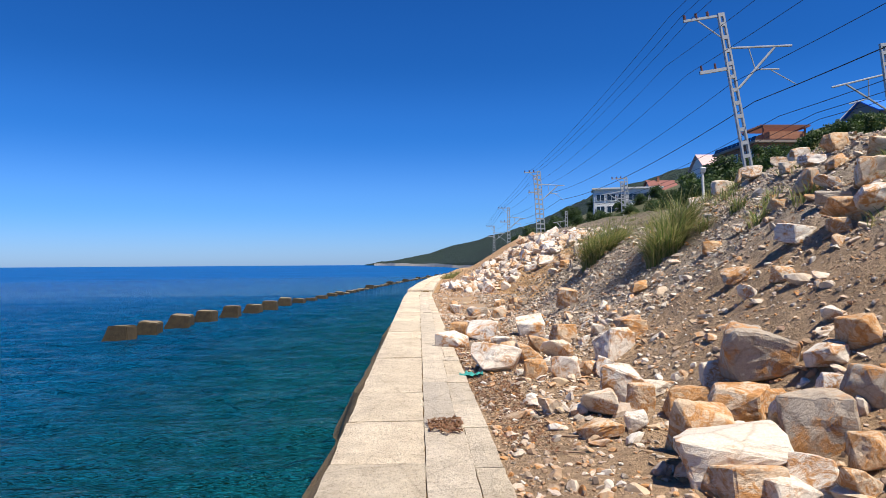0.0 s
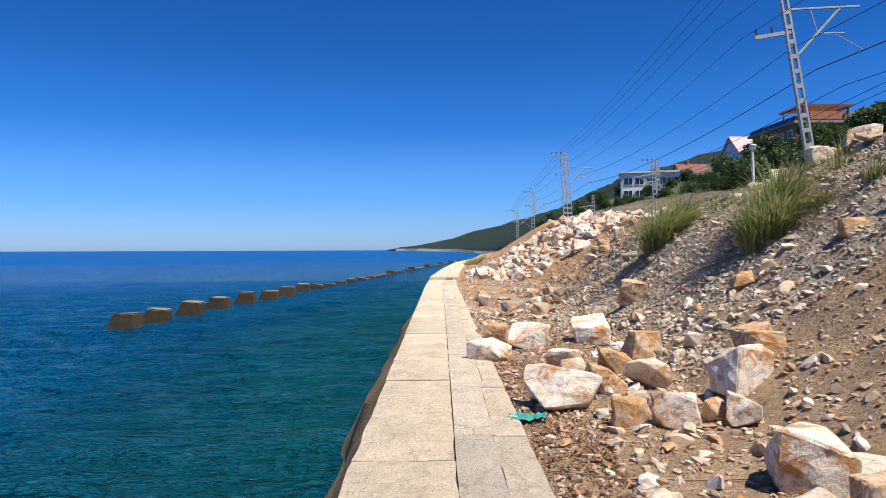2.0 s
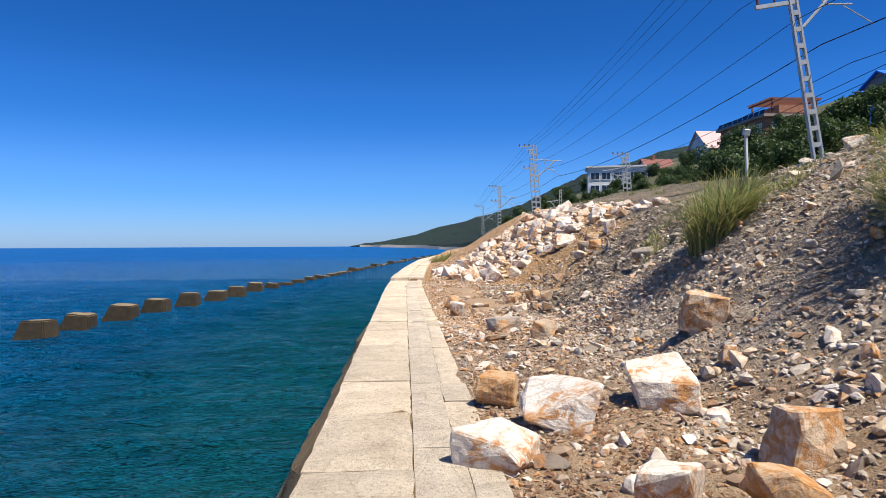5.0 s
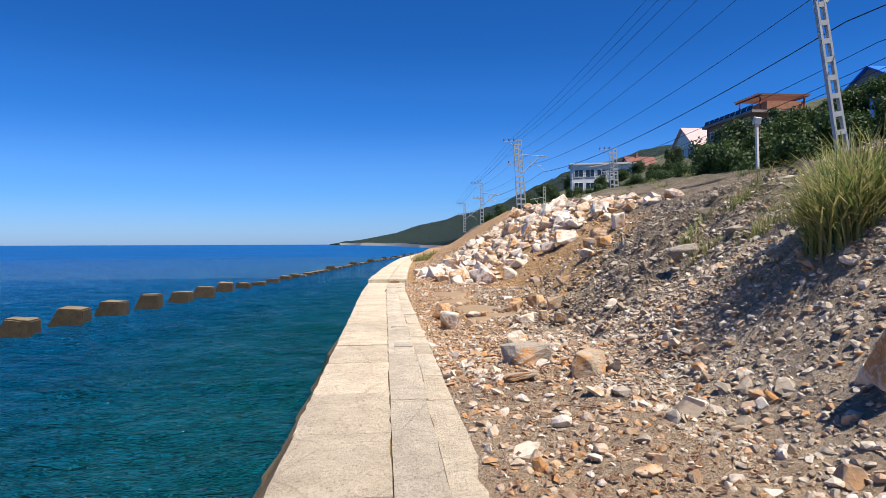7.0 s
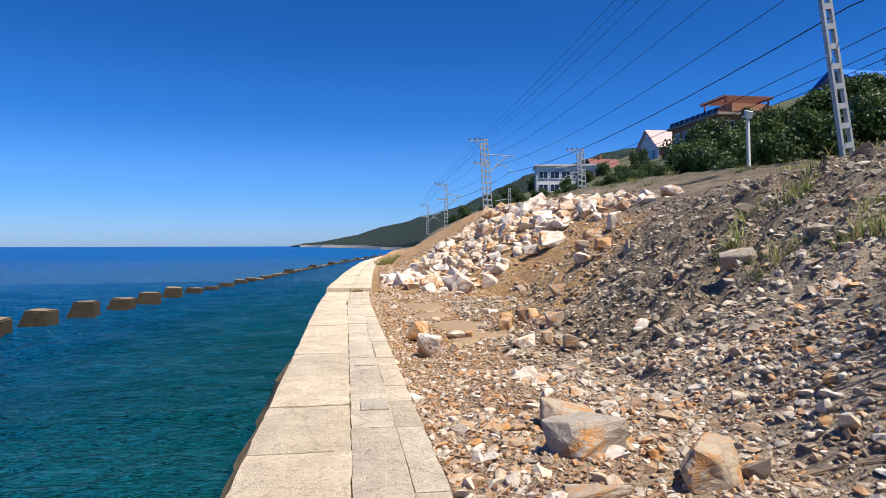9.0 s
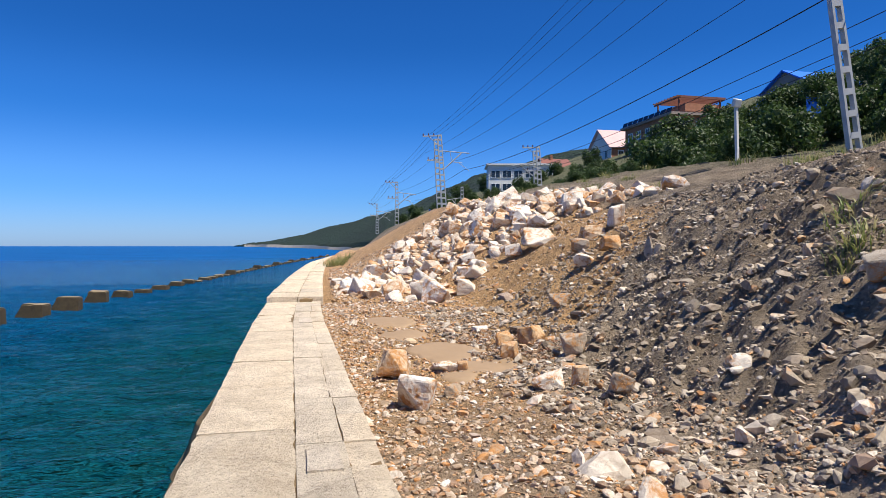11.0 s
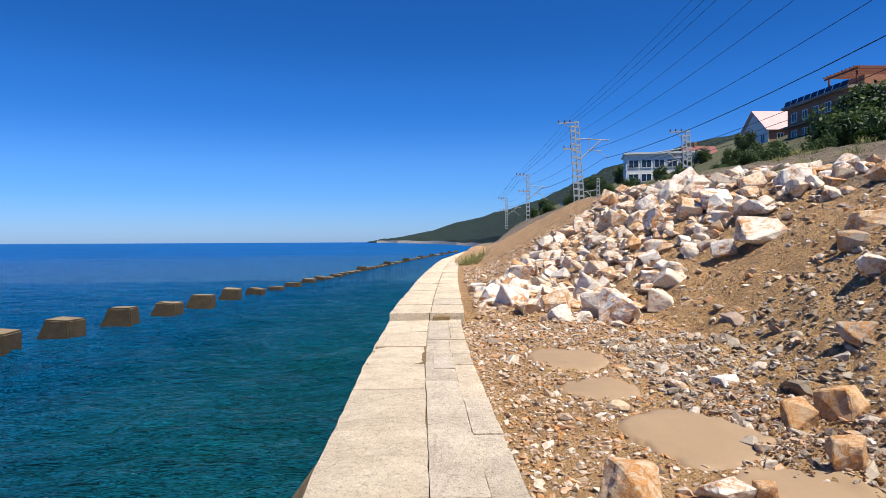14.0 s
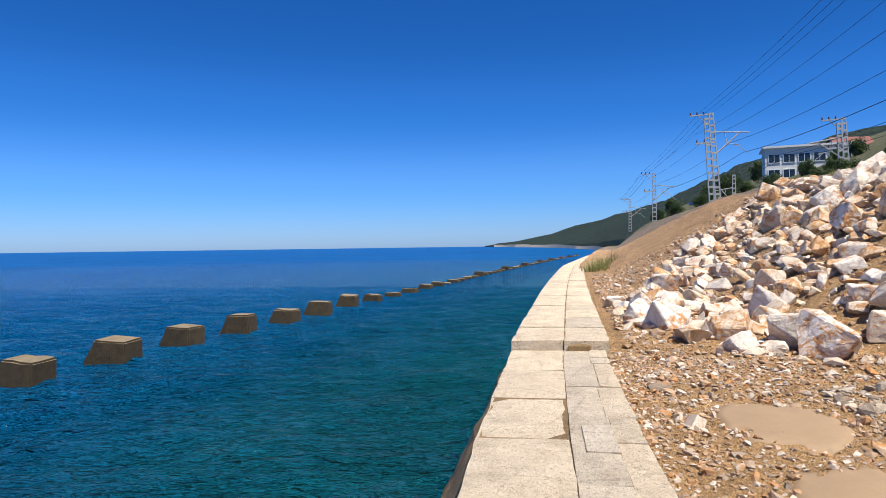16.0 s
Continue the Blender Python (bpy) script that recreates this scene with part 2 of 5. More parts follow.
def concrete_material(name, a, bcol, weed=False):
    m, n, l, b = mat(name)
    p = shifted(n, l, world_pos(n), rand(n), 3.0)
    big = tex(n, l, "Noise", 2.4, p, 8, 0.75)
    fine = tex(n, l, "Noise", 24, p, 8, 0.8)
    pits = tex(n, l, "Voronoi", 27, p)
    crack = tex(n, l, "Voronoi", 1.1, shifted(n, l, p, fine.outputs["Fac"], 0.12))
    crack.feature = "DISTANCE_TO_EDGE"
    c = ramp(n, l, big.outputs["Fac"], [(0.3, a), (0.7, bcol)])
    c = mixc(n, l, 0.75, c, ramp(n, l, fine.outputs["Fac"], [(0.36, (0.42, 0.37, 0.31)), (0.46, (0.95, 0.94, 0.92)), (0.65, (1.1, 1.1, 1.08))]), "MULTIPLY")
    c = mixc(n, l, 0.8, c, ramp(n, l, pits.outputs["Distance"], [(0.08, (0.50, 0.45, 0.40)), (0.26, (1, 1, 1))]), "MULTIPLY")
    c = mixc(n, l, 0.35, c, ramp(n, l, crack.outputs["Distance"], [(0.0, (0.4, 0.36, 0.32)), (0.012, (1, 1, 1))]), "MULTIPLY")
    tone = ramp(n, l, rand(n), [(0.0, (0.86, 0.85, 0.84)), (1.0, (1.06, 1.04, 1.02))])
    l.new(mixc(n, l, 1.0, c, tone, "MULTIPLY"), b.inputs["Base Color"])
    b.inputs["Roughness"].default_value = 0.9
    first = bump(n, l, b, fine.outputs["Fac"], 0.8, 0.035)
    bump(n, l, b, pits.outputs["Distance"], 0.6, 0.018, first)
    return m


def leaf_material(name, cols):
    m, n, l, b = mat(name)
    r = rand(n, True)
    c = ramp(n, l, r, [(i / (len(cols) - 1), c) for i, c in enumerate(cols)])
    big = tex(n, l, "Noise", 0.5, world_pos(n), 3)
    l.new(mixc(n, l, 0.6, c, ramp(n, l, big.outputs["Fac"], [(0.35, (0.55, 0.6, 0.5)), (0.65, (1.3, 1.3, 1.1))]), "MULTIPLY"), b.inputs["Base Color"])
    b.inputs["Roughness"].default_value = 0.55
    thin = n.new("ShaderNodeBsdfTranslucent")
    l.new(b.inputs["Base Color"].links[0].from_socket, thin.inputs["Color"])
    blend = n.new("ShaderNodeMixShader")
    blend.inputs[0].default_value = 0.4
    l.new(b.outputs[0], blend.inputs[1])
    l.new(thin.outputs[0], blend.inputs[2])
    l.new(blend.outputs[0], n["Material Output"].inputs["Surface"])
    return m


M_GROUND = ground_material()
M_WATER = water_material()
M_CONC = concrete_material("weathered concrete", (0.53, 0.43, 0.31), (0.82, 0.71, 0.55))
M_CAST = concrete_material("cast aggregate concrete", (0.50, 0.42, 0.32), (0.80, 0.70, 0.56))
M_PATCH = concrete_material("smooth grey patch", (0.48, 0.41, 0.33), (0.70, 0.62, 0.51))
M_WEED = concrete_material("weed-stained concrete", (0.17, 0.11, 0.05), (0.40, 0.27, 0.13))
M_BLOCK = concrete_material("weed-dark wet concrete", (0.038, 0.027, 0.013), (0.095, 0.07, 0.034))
# sun on the tops is in this paler colour; the sides are wet weed
M_BLOCKTOP = concrete_material("sunlit pale concrete", (0.18, 0.14, 0.085), (0.33, 0.27, 0.17))
M_BED = simple("sea bed", (0.30, 0.33, 0.17), 0.9, 0, 0.5, 0.8)
M_STEEL = simple("grey mast paint", (0.42, 0.43, 0.44), 0.55, 0.2, 0.2, 2.0)
M_WIRE = simple("dark cable", (0.03, 0.03, 0.035), 0.5, 0.6, 0.2, 2.0)
M_INSUL = simple("brown porcelain", (0.16, 0.07, 0.05), 0.25, 0, 0.2, 5.0)


# ---- helpers for shapes ----
rng = np.random.default_rng(7)


def lattice(ix, iy, seed):
    h = (ix.astype(np.int64) * 374761393 + iy.astype(np.int64) * 668265263 + seed * 974634777) & 0x7FFFFFFF
    h = ((h ^ (h >> 13)) * 1274126177) & 0x7FFFFFFF
    return ((h ^ (h >> 16)) & 0xFFFF) / 65535.0


def vnoise(x, y, seed=0):
    ix, iy = np.floor(x), np.floor(y)
    fx, fy = x - ix, y - iy
    fx, fy = fx * fx * (3 - 2 * fx), fy * fy * (3 - 2 * fy)
    a, b = lattice(ix, iy, seed), lattice(ix + 1, iy, seed)
    c, d = lattice(ix, iy + 1, seed), lattice(ix + 1, iy + 1, seed)
    return (a + (b - a) * fx) * (1 - fy) + (c + (d - c) * fx) * fy


def fbm(x, y, octaves=4, seed=0):
    x, y = np.asarray(x, float), np.asarray(y, float)
    out, amp = 0, 0.5
    for o in range(octaves):
        out = out + amp * (vnoise(x, y, seed + o) - 0.5)
        x, y, amp = x * 2.03 + 5.1, y * 2.03 + 1.7, amp * 0.5
    return out


def wall_mid(y):
    """The line of the joint between the sea wall's two rows of slabs; it bends inland beyond 37 m."""
    y = np.asarray(y, float)
    bend = np.clip(y - 37, 0, 38)
    return 0.05 + 0.0075 * y + 0.022 * np.clip(y - 33, 0, 5) + 0.038 * bend + 0.0005 * bend**2 + 0.11 * np.maximum(y - 75, 0)


WALL_L, WALL_R = 0.78, 0.62
SEA = -3.5
# y, x and z of the bank's toe, x and z of its crest
BANK = np.array([(-40, 3.0, 0.0, 9.4, 4.3), (5, 2.8, 0.0, 9.2, 4.2), (12, 2.9, 0.0, 9.0, 4.2), (16, 3.0, 0.05, 9.2, 3.9), (21, 3.3, 0.0, 9.3, 3.5),
                 (26, 4.4, -0.4, 9.6, 3.2), (30, 5.2, -0.3, 10.0, 3.1), (35, 5.6, -0.1, 10.6, 2.9), (39, 5.0, 0.05, 10.8, 2.9), (45, 4.0, 0.0, 10.4, 3.3),
                 (54, 3.4, 0.0, 10.2, 3.7), (70, 4.2, 0.2, 11.5, 4.3), (110, 9.5, 0.8, 17, 5.0), (160, 16, 0.9, 21.5, 5.2), (260, 30, 1, 36, 5.5)])


def land(x, y):
    """The height of the smooth ground."""
    x, y = np.asarray(x, float), np.asarray(y, float)
    xt, zt, xc, zc = (np.interp(y, BANK[:, 0], BANK[:, i]) for i in (1, 2, 3, 4))
    u = (x - xt) / (xc - xt)
    s = np.clip(u, 0, 1)
    s = s * 0.8 + 0.2 * s * s * (3 - 2 * s)
    hollow = 0.12 * np.clip(1 - np.abs(y - 30) / 9, 0, 1)
    z = np.where(u < 0, zt + np.minimum(0, x - xt) * 0.03 - hollow, zt - hollow * (1 - s) + (zc - zt) * s)
    z = z + np.minimum(np.maximum(x - xc, 0) * 0.22, 2.2)
    z = z + 0.4 * np.exp(-((x - 5.6) / 1.3) ** 2 - ((y - 18.6) / 2.4) ** 2)
    return z + np.maximum(x - 32, 0) * 0.36


def rough_land(x, y):
    """The ground with its lumps and clods."""
    x, y = np.asarray(x, float), np.asarray(y, float)
    near_wall = np.clip((x - wall_mid(y) - 0.7) / 0.8, 0.15, 1)
    on_bank = np.clip((x - 3.2) / 2.0, 0, 1) * np.clip((40 - x) / 20, 0, 1)
    clods = on_bank * np.clip(1 - np.abs(y - 28) / 9, 0, 1) * np.clip((11.5 - x) / 2, 0, 1)
    z = land(x, y) + near_wall * (0.30 * fbm(x * 0.5, y * 0.5, 3, 3) * (0.35 + on_bank) + 0.16 * fbm(x * 2.2, y * 2.2, 3, 9) + (0.05 + 0.07 * on_bank) * fbm(x * 6.1, y * 6.1, 2, 11))
    ridge = 1 - 2 * np.abs(fbm(x * 1.3, y * 1.3, 3, 21))
    return z + clods * (0.45 * fbm(x * 1.1, y * 1.1, 3, 14) + 0.75 * fbm(x * 3.3, y * 3.3, 2, 17)) + on_bank * 0.25 * (ridge - 0.8) * np.clip(fbm(x * 0.25, y * 0.25, 2, 5) * 6, 0, 1)


def mesh_ob(name, verts, faces, material, parent=None, smooth=False):
    me = bpy.data.meshes.new(name)
    me.from_pydata([tuple(v) for v in verts], [], [tuple(f) for f in faces])
    me.update()
    me.materials.append(material)
    if smooth:
        me.shade_smooth()
    ob = new(name, me)
    if parent is not None:
        ob.parent = parent
    return ob


def part(name, bm, material, parent=None, label="", smooth=False):
    me = bpy.data.meshes.new(name)
    bm.to_mesh(me)
    bm.free()
    me.materials.append(material)
    if smooth:
        me.shade_smooth()
    ob = new(name, me)
    if parent is not None:
        ob.parent = parent
    if label:
        ob["label"] = label
    return ob


def add_box(bm, size, at=(0, 0, 0), turn=None, bevel=0.0):
    m = Matrix.Translation(at) @ (turn if turn is not None else Matrix.Identity(4)) @ Matrix.Diagonal((*size, 1))
    made = bmesh.ops.create_cube(bm, size=1, matrix=m)["verts"]
    if bevel:
        edges = list({e for v in made for e in v.link_edges})
        bmesh.ops.bevel(bm, geom=edges, offset=bevel, segments=1, affect="EDGES")
    return bm


def add_rod(bm, a, b, r, sides=6):
    a, b = Vector(a), Vector(b)
    m = Matrix.Translation((a + b) / 2) @ (b - a).to_track_quat("Z", "Y").to_matrix().to_4x4()
    bmesh.ops.create_cone(bm, cap_ends=True, segments=sides, radius1=r, radius2=r, depth=(b - a).length, matrix=m)
    return bm


def grid_mesh(name, X, Y, Z, material, smooth=True):
    ny, nx = X.shape
    idx = np.arange(nx * ny).reshape(ny, nx)
    faces = np.stack([idx[:-1, :-1], idx[:-1, 1:], idx[1:, 1:], idx[1:, :-1]], -1).reshape(-1, 4)
    me = bpy.data.meshes.new(name)
    me.from_pydata(np.stack([X, Y, Z], -1).reshape(-1, 3).tolist(), [], faces.tolist())
    me.update()
    me.materials.append(material)
    if smooth:
        me.shade_smooth()
    return new(name, me)


# ---- ground, sea, far hills ----
s_across = np.concatenate([np.arange(-0.25, 11, 0.1), 11 * (1.075 ** np.arange(1, 36))])
y_along = np.concatenate([np.arange(-40, -2, 1.0), np.arange(-2, 46, 0.12), np.arange(46, 70, 0.3), np.arange(70, 262, 2.0)])
S, Y = np.meshgrid(s_across, y_along)
X = wall_mid(Y) + WALL_R + S
Z = rough_land(X, Y)
ground = tagged(grid_mesh("ground", X, Y, Z, M_GROUND), "brown earth bank with gravel, shale and dry debris", "ground", kind="structure")

xs = np.concatenate([-(40 * 1.13 ** np.arange(40, 0, -1)), np.arange(-40, 1.0, 0.3), 1 + 2.5 * (1.22 ** np.arange(0, 35))])
ys = np.concatenate([-(12 * 1.3 ** np.arange(20, 0, -1)), np.arange(-12, 110, 0.25), 110 * (1.09 ** np.arange(0, 44))])
X, Y = np.meshgrid(xs, ys)
calm = np.clip(1.8 - np.hypot(X, Y - 20) / 70, 0, 1)
Z = SEA + calm * 0.5 * fbm(X * 0.35 + 0.1 * Y, Y * 0.9 - 0.1 * X, 3, 40)
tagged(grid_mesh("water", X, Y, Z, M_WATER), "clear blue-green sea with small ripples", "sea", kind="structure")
xs, ys = np.linspace(-60, 2, 90), np.linspace(-20, 120, 160)
X, Y = np.meshgrid(xs, ys)
Z = SEA - 0.9 - 0.05 * np.maximum(-X, 0) + 0.9 * fbm(X * 0.35, Y * 0.35, 4, 60)
tagged(grid_mesh("sea_bed", X, Y, Z, M_BED), "stony green-brown sea bed under clear water", "sea bed", kind="structure")


def forest_material():
    m, n, l, b = mat("far forest")
    pos = world_pos(n)
    big = tex(n, l, "Noise", 0.006, pos, 6, 0.65)
    fine = tex(n, l, "Voronoi", 0.16, pos)
    grain = tex(n, l, "Noise", 0.3, pos, 5, 0.7)
    c = ramp(n, l, big.outputs["Fac"], [(0.35, (0.014, 0.038, 0.024)), (0.55, (0.022, 0.055, 0.030)), (0.75, (0.045, 0.075, 0.04))])
    c = mixc(n, l, 0.7, c, ramp(n, l, fine.outputs["Distance"], [(0.0, (1.3, 1.3, 1.2)), (0.7, (0.45, 0.5, 0.5))]), "MULTIPLY")
    l.new(mixc(n, l, 0.5, c, ramp(n, l, grain.outputs["Fac"], [(0.3, (0.5, 0.5, 0.5)), (0.7, (1.4, 1.4, 1.3))]), "MULTIPLY"), b.inputs["Base Color"])
    b.inputs["Roughness"].default_value = 1.0
    bump(n, l, b, fine.outputs["Distance"], 1.0, 4.0)
    return m


M_FOREST = forest_material()
AZ = np.array([-4.2, -3.6, -3.0, -1.6, 1.4, 3.4, 5.8, 8.3, 10.6, 13, 15.5, 22, 30, 60, 100])
RIDGE = np.array([0.0, 0.10, 0.24, 0.36, 0.95, 1.65, 2.2, 2.9, 3.75, 4.95, 6.1, 7.6, 9.0, 11, 11])
FAR = np.array([3000, 2950, 2900, 2500, 2200, 2000, 1700, 1300, 1050, 850, 680, 600, 560, 520, 500])
SHORE = np.array([2950, 2800, 2600, 1900, 1250, 850, 560, 300, 255, 245, 240, 235, 230, 220, 200])
az = np.radians(np.linspace(-4.2, 100, 420))
f = np.linspace(0, 1, 46)
A, Fr = np.meshgrid(az, f)
deg = np.degrees(A)
top, far, shore = np.interp(deg, AZ, RIDGE), np.interp(deg, AZ, FAR), np.interp(deg, AZ, SHORE)
R = shore + (far - shore) * np.minimum(Fr / 0.75, 1) + np.maximum(Fr - 0.75, 0) * 2000
ridge_h = np.tan(np.radians(top)) * far
X, Y = R * np.sin(A), R * np.cos(A)
rise = np.clip(Fr / 0.75, 0, 1)
base_h = np.interp(deg, [-5, 5, 10, 20, 40], [0.5, 2, 6, 14, 30])
Z = np.where(Fr <= 0.75, base_h + (ridge_h - base_h) * (rise ** 1.15), ridge_h * np.clip(1 - (Fr - 0.75) * 3, 0, 1))
Z = Z + ridge_h * 0.16 * fbm(X * 0.004, Y * 0.004, 5, 80) * np.clip(rise * 3, 0, 1) + np.clip(ridge_h, 0, 5) * 0.9 * fbm(X * 0.05, Y * 0.05, 3, 85)
Z = np.where(Fr == 0, SEA - 0.5, Z)
tagged(grid_mesh("backdrop", X, Y, Z, M_FOREST), "dark green wooded hills running out to a low headland", "hills", kind="structure")

az = np.radians(np.linspace(-3.4, 7.5, 90))
A, Fr = np.meshgrid(az, np.linspace(0, 1, 4))
shore = np.interp(np.degrees(A), AZ, SHORE) * 0.985
R = shore * (1 + Fr * 0.03)
beach = grid_mesh("beach", R * np.sin(A), R * np.cos(A), SEA - 0.5 + Fr * (0.0035 * shore + 1.5) * (1 + 0.8 * fbm(A * 60, Fr * 0, 2, 77)), simple("pale shingle", (0.42, 0.38, 0.31), 0.9, 0, 0.3, 0.02))
tagged(beach, "narrow pale shingle beach under the wooded hills", "beach", kind="structure")


# ---- the sea wall ----
def build_wall():
    ys_ = np.concatenate([np.arange(-12, 37.6, 0.25), [37.7]])
    yb_ = np.concatenate([[37.7], np.arange(38.5, 120, 1.2), np.arange(120, 200, 6)])
    cores = []
    for seg, top in ((ys_, -0.032), (yb_, 0.10)):
        prof = [(WALL_R - 0.02, SEA - 1.2), (WALL_R - 0.02, top), (-WALL_L + 0.02, top), (-WALL_L - 0.02, -0.30), (-WALL_L - 0.08, -0.45), (-WALL_L - 0.36, -0.95), (-WALL_L - 0.9, -2.0), (-WALL_L - 1.72, SEA), (-WALL_L - 2.6, SEA - 1.2)]
        verts, faces = [], []
        for y in seg:
            for k, (dx, z) in enumerate(prof):
                j = (fbm(np.array([y * 0.9]), np.array([k * 3.7]), 3, 90)[0]) * (1.0 if k > 5 else 0.5 if k > 4 else 0.15 if k > 3 else 0.0)
                verts.append((float(wall_mid(y)) + dx + j, y, z + j * 0.3))
        n = len(prof)
        for i in range(len(seg) - 1):
            for k in range(n - 1):
                faces.append((i * n + k, i * n + k + 1, (i + 1) * n + k + 1, (i + 1) * n + k))
        faces.append(tuple(range(n)))
        faces.append(tuple(reversed([(len(seg) - 1) * n + k for k in range(n)])))
        cores.append((verts, faces))
    verts, faces = cores[0][0] + cores[1][0], cores[0][1] + [tuple(v + len(cores[0][0]) for v in f_) for f_ in cores[1][1]]
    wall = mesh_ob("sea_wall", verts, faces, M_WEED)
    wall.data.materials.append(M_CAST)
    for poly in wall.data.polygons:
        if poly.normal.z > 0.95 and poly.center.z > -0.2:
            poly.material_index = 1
    tagged(wall, "long pale concrete sea wall with a weed-stained battered foot", "sea wall", kind="structure")
    return wall


def slab(x0, x1, y0, y1, top, thick, material, parent, name="slab", seed=0, wear=0.024):
    """A cast slab that follows the wall's line, with worn, uneven edges."""
    nx, ny = max(2, int((x1 - x0) / 0.16)), max(2, int((y1 - y0) / 0.2))
    U, V = np.meshgrid(np.linspace(0, 1, nx + 1), np.linspace(0, 1, ny + 1))
    edge = np.minimum(np.minimum(U, 1 - U) * (x1 - x0), np.minimum(V, 1 - V) * (y1 - y0))
    yy = y0 + V * (y1 - y0)
    xx = wall_mid(yy) + x0 + U * (x1 - x0)
    rim = edge < 1e-6
    xx = xx + np.where(rim, fbm(xx * 5 + seed, yy * 5, 3, 31) * wear * 2.2, 0)
    yy = yy + np.where(rim, fbm(xx * 5, yy * 5 + seed, 3, 33) * wear * 2.2, 0)
    zz = top + fbm(xx * 3, yy * 3 + seed, 3, 37) * wear - np.where(rim, wear * 0.9, 0) + (vnoise(np.array([seed * 1.7]), np.array([0.5]), 4)[0] - 0.5) * wear * 1.4
    idx = np.arange((nx + 1) * (ny + 1)).reshape(ny + 1, nx + 1)
    verts = np.stack([xx, yy, zz], -1).reshape(-1, 3).tolist()
    faces = np.stack([idx[:-1, :-1], idx[:-1, 1:], idx[1:, 1:], idx[1:, :-1]], -1).reshape(-1, 4).tolist()
    loop = list(idx[0, :]) + list(idx[1:, -1]) + list(idx[-1, -2::-1]) + list(idx[-2:0:-1, 0])
    base = len(verts)
    verts += [(verts[i][0], verts[i][1], top - thick) for i in loop]
    for k in range(len(loop)):
        k2 = (k + 1) % len(loop)
        faces.append((loop[k2], loop[k], base + k, base + k2))
    return mesh_ob(name, verts, faces, material, parent)


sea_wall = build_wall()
JOINTS = [-11.0, -9.5, -8.0, -6.4, -5.0, -3.5, -2.1, -0.6, 0.9, 2.4, 3.9, 5.38, 6.8, 8.3, 9.79, 11.35, 12.8, 14.4, 15.85, 17.2, 18.62, 20.4, 21.85, 23.3, 25.0, 26.7, 28.4, 29.95, 31.5,
          32.9, 34.4, 35.95, 37.55]
for k, (a, b) in enumerate(zip(JOINTS, JOINTS[1:])):
    slab(-WALL_L, -0.005, a + 0.008, b - 0.008, 0.0, 0.26, M_CONC, sea_wall, "slab", k)
rs = random.Random(5)
y = -11.0
k = 100
while y < 37:
    e = min(y + rs.uniform(1.1, 2.7), 37.55)
    split = 0.36 + rs.uniform(-0.03, 0.03)
    slab(0.005, split - 0.003, y + 0.004, e - 0.004, -0.004 + rs.uniform(-0.006, 0.004), 0.25, M_PATCH if rs.random() < 0.14 else M_CAST, sea_wall, "kerb_slab", k, 0.012)
    m_ = y + (e - y) * rs.uniform(0.3, 0.7)
    slab(split + 0.003, WALL_R, y + 0.004, m_ - 0.004, -0.006 + rs.uniform(-0.008, 0.004), 0.25, M_CONC if rs.random() < 0.6 else M_CAST, sea_wall, "edge_slab", k + 300, 0.014)
    slab(split + 0.003, WALL_R, m_ + 0.004, e - 0.004, -0.006 + rs.uniform(-0.008, 0.004), 0.25, M_CONC if rs.random() < 0.6 else M_CAST, sea_wall, "edge_slab", k + 600, 0.014)
    y, k = e, k + 1
y = 37.62
while y < 112:
    e = y + rs.uniform(1.3, 1.7) * (1 if y < 70 else 2)
    slab(-WALL_L - 0.02, -0.012, y + 0.012, e - 0.012, 0.14 + rs.uniform(-0.012, 0.012), 0.26, M_CONC, sea_wall, "slab", k)
    slab(0.012, WALL_R + 0.06, y + 0.012, e - 0.012, 0.14 + rs.uniform(-0.012, 0.012), 0.26, M_CONC if rs.random() < 0.5 else M_CAST, sea_wall, "kerb_slab", k + 50)
    y, k = e, k + 1

# thin grey patches; the one at 21.75 stands in for a dark sunken pocket
for x, y, w, d in ((0.16, 21.75, 0.26, 0.42), (0.13, 24.1, 0.24, 0.5), (0.17, 32.9, 0.26, 0.75)):
    slab(x - w / 2 + 0.07, x + w / 2 + 0.07, y - d / 2, y + d / 2, 0.012, 0.05, M_PATCH, sea_wall, "mortar_patch", int(y), 0.008)
# added raised slab; its dark colour stands in for a small dark recess
slab(0.06, 0.40, 37.5, 37.74, 0.07, 0.12, M_WEED, sea_wall, "broken_stub", 7, 0.03)


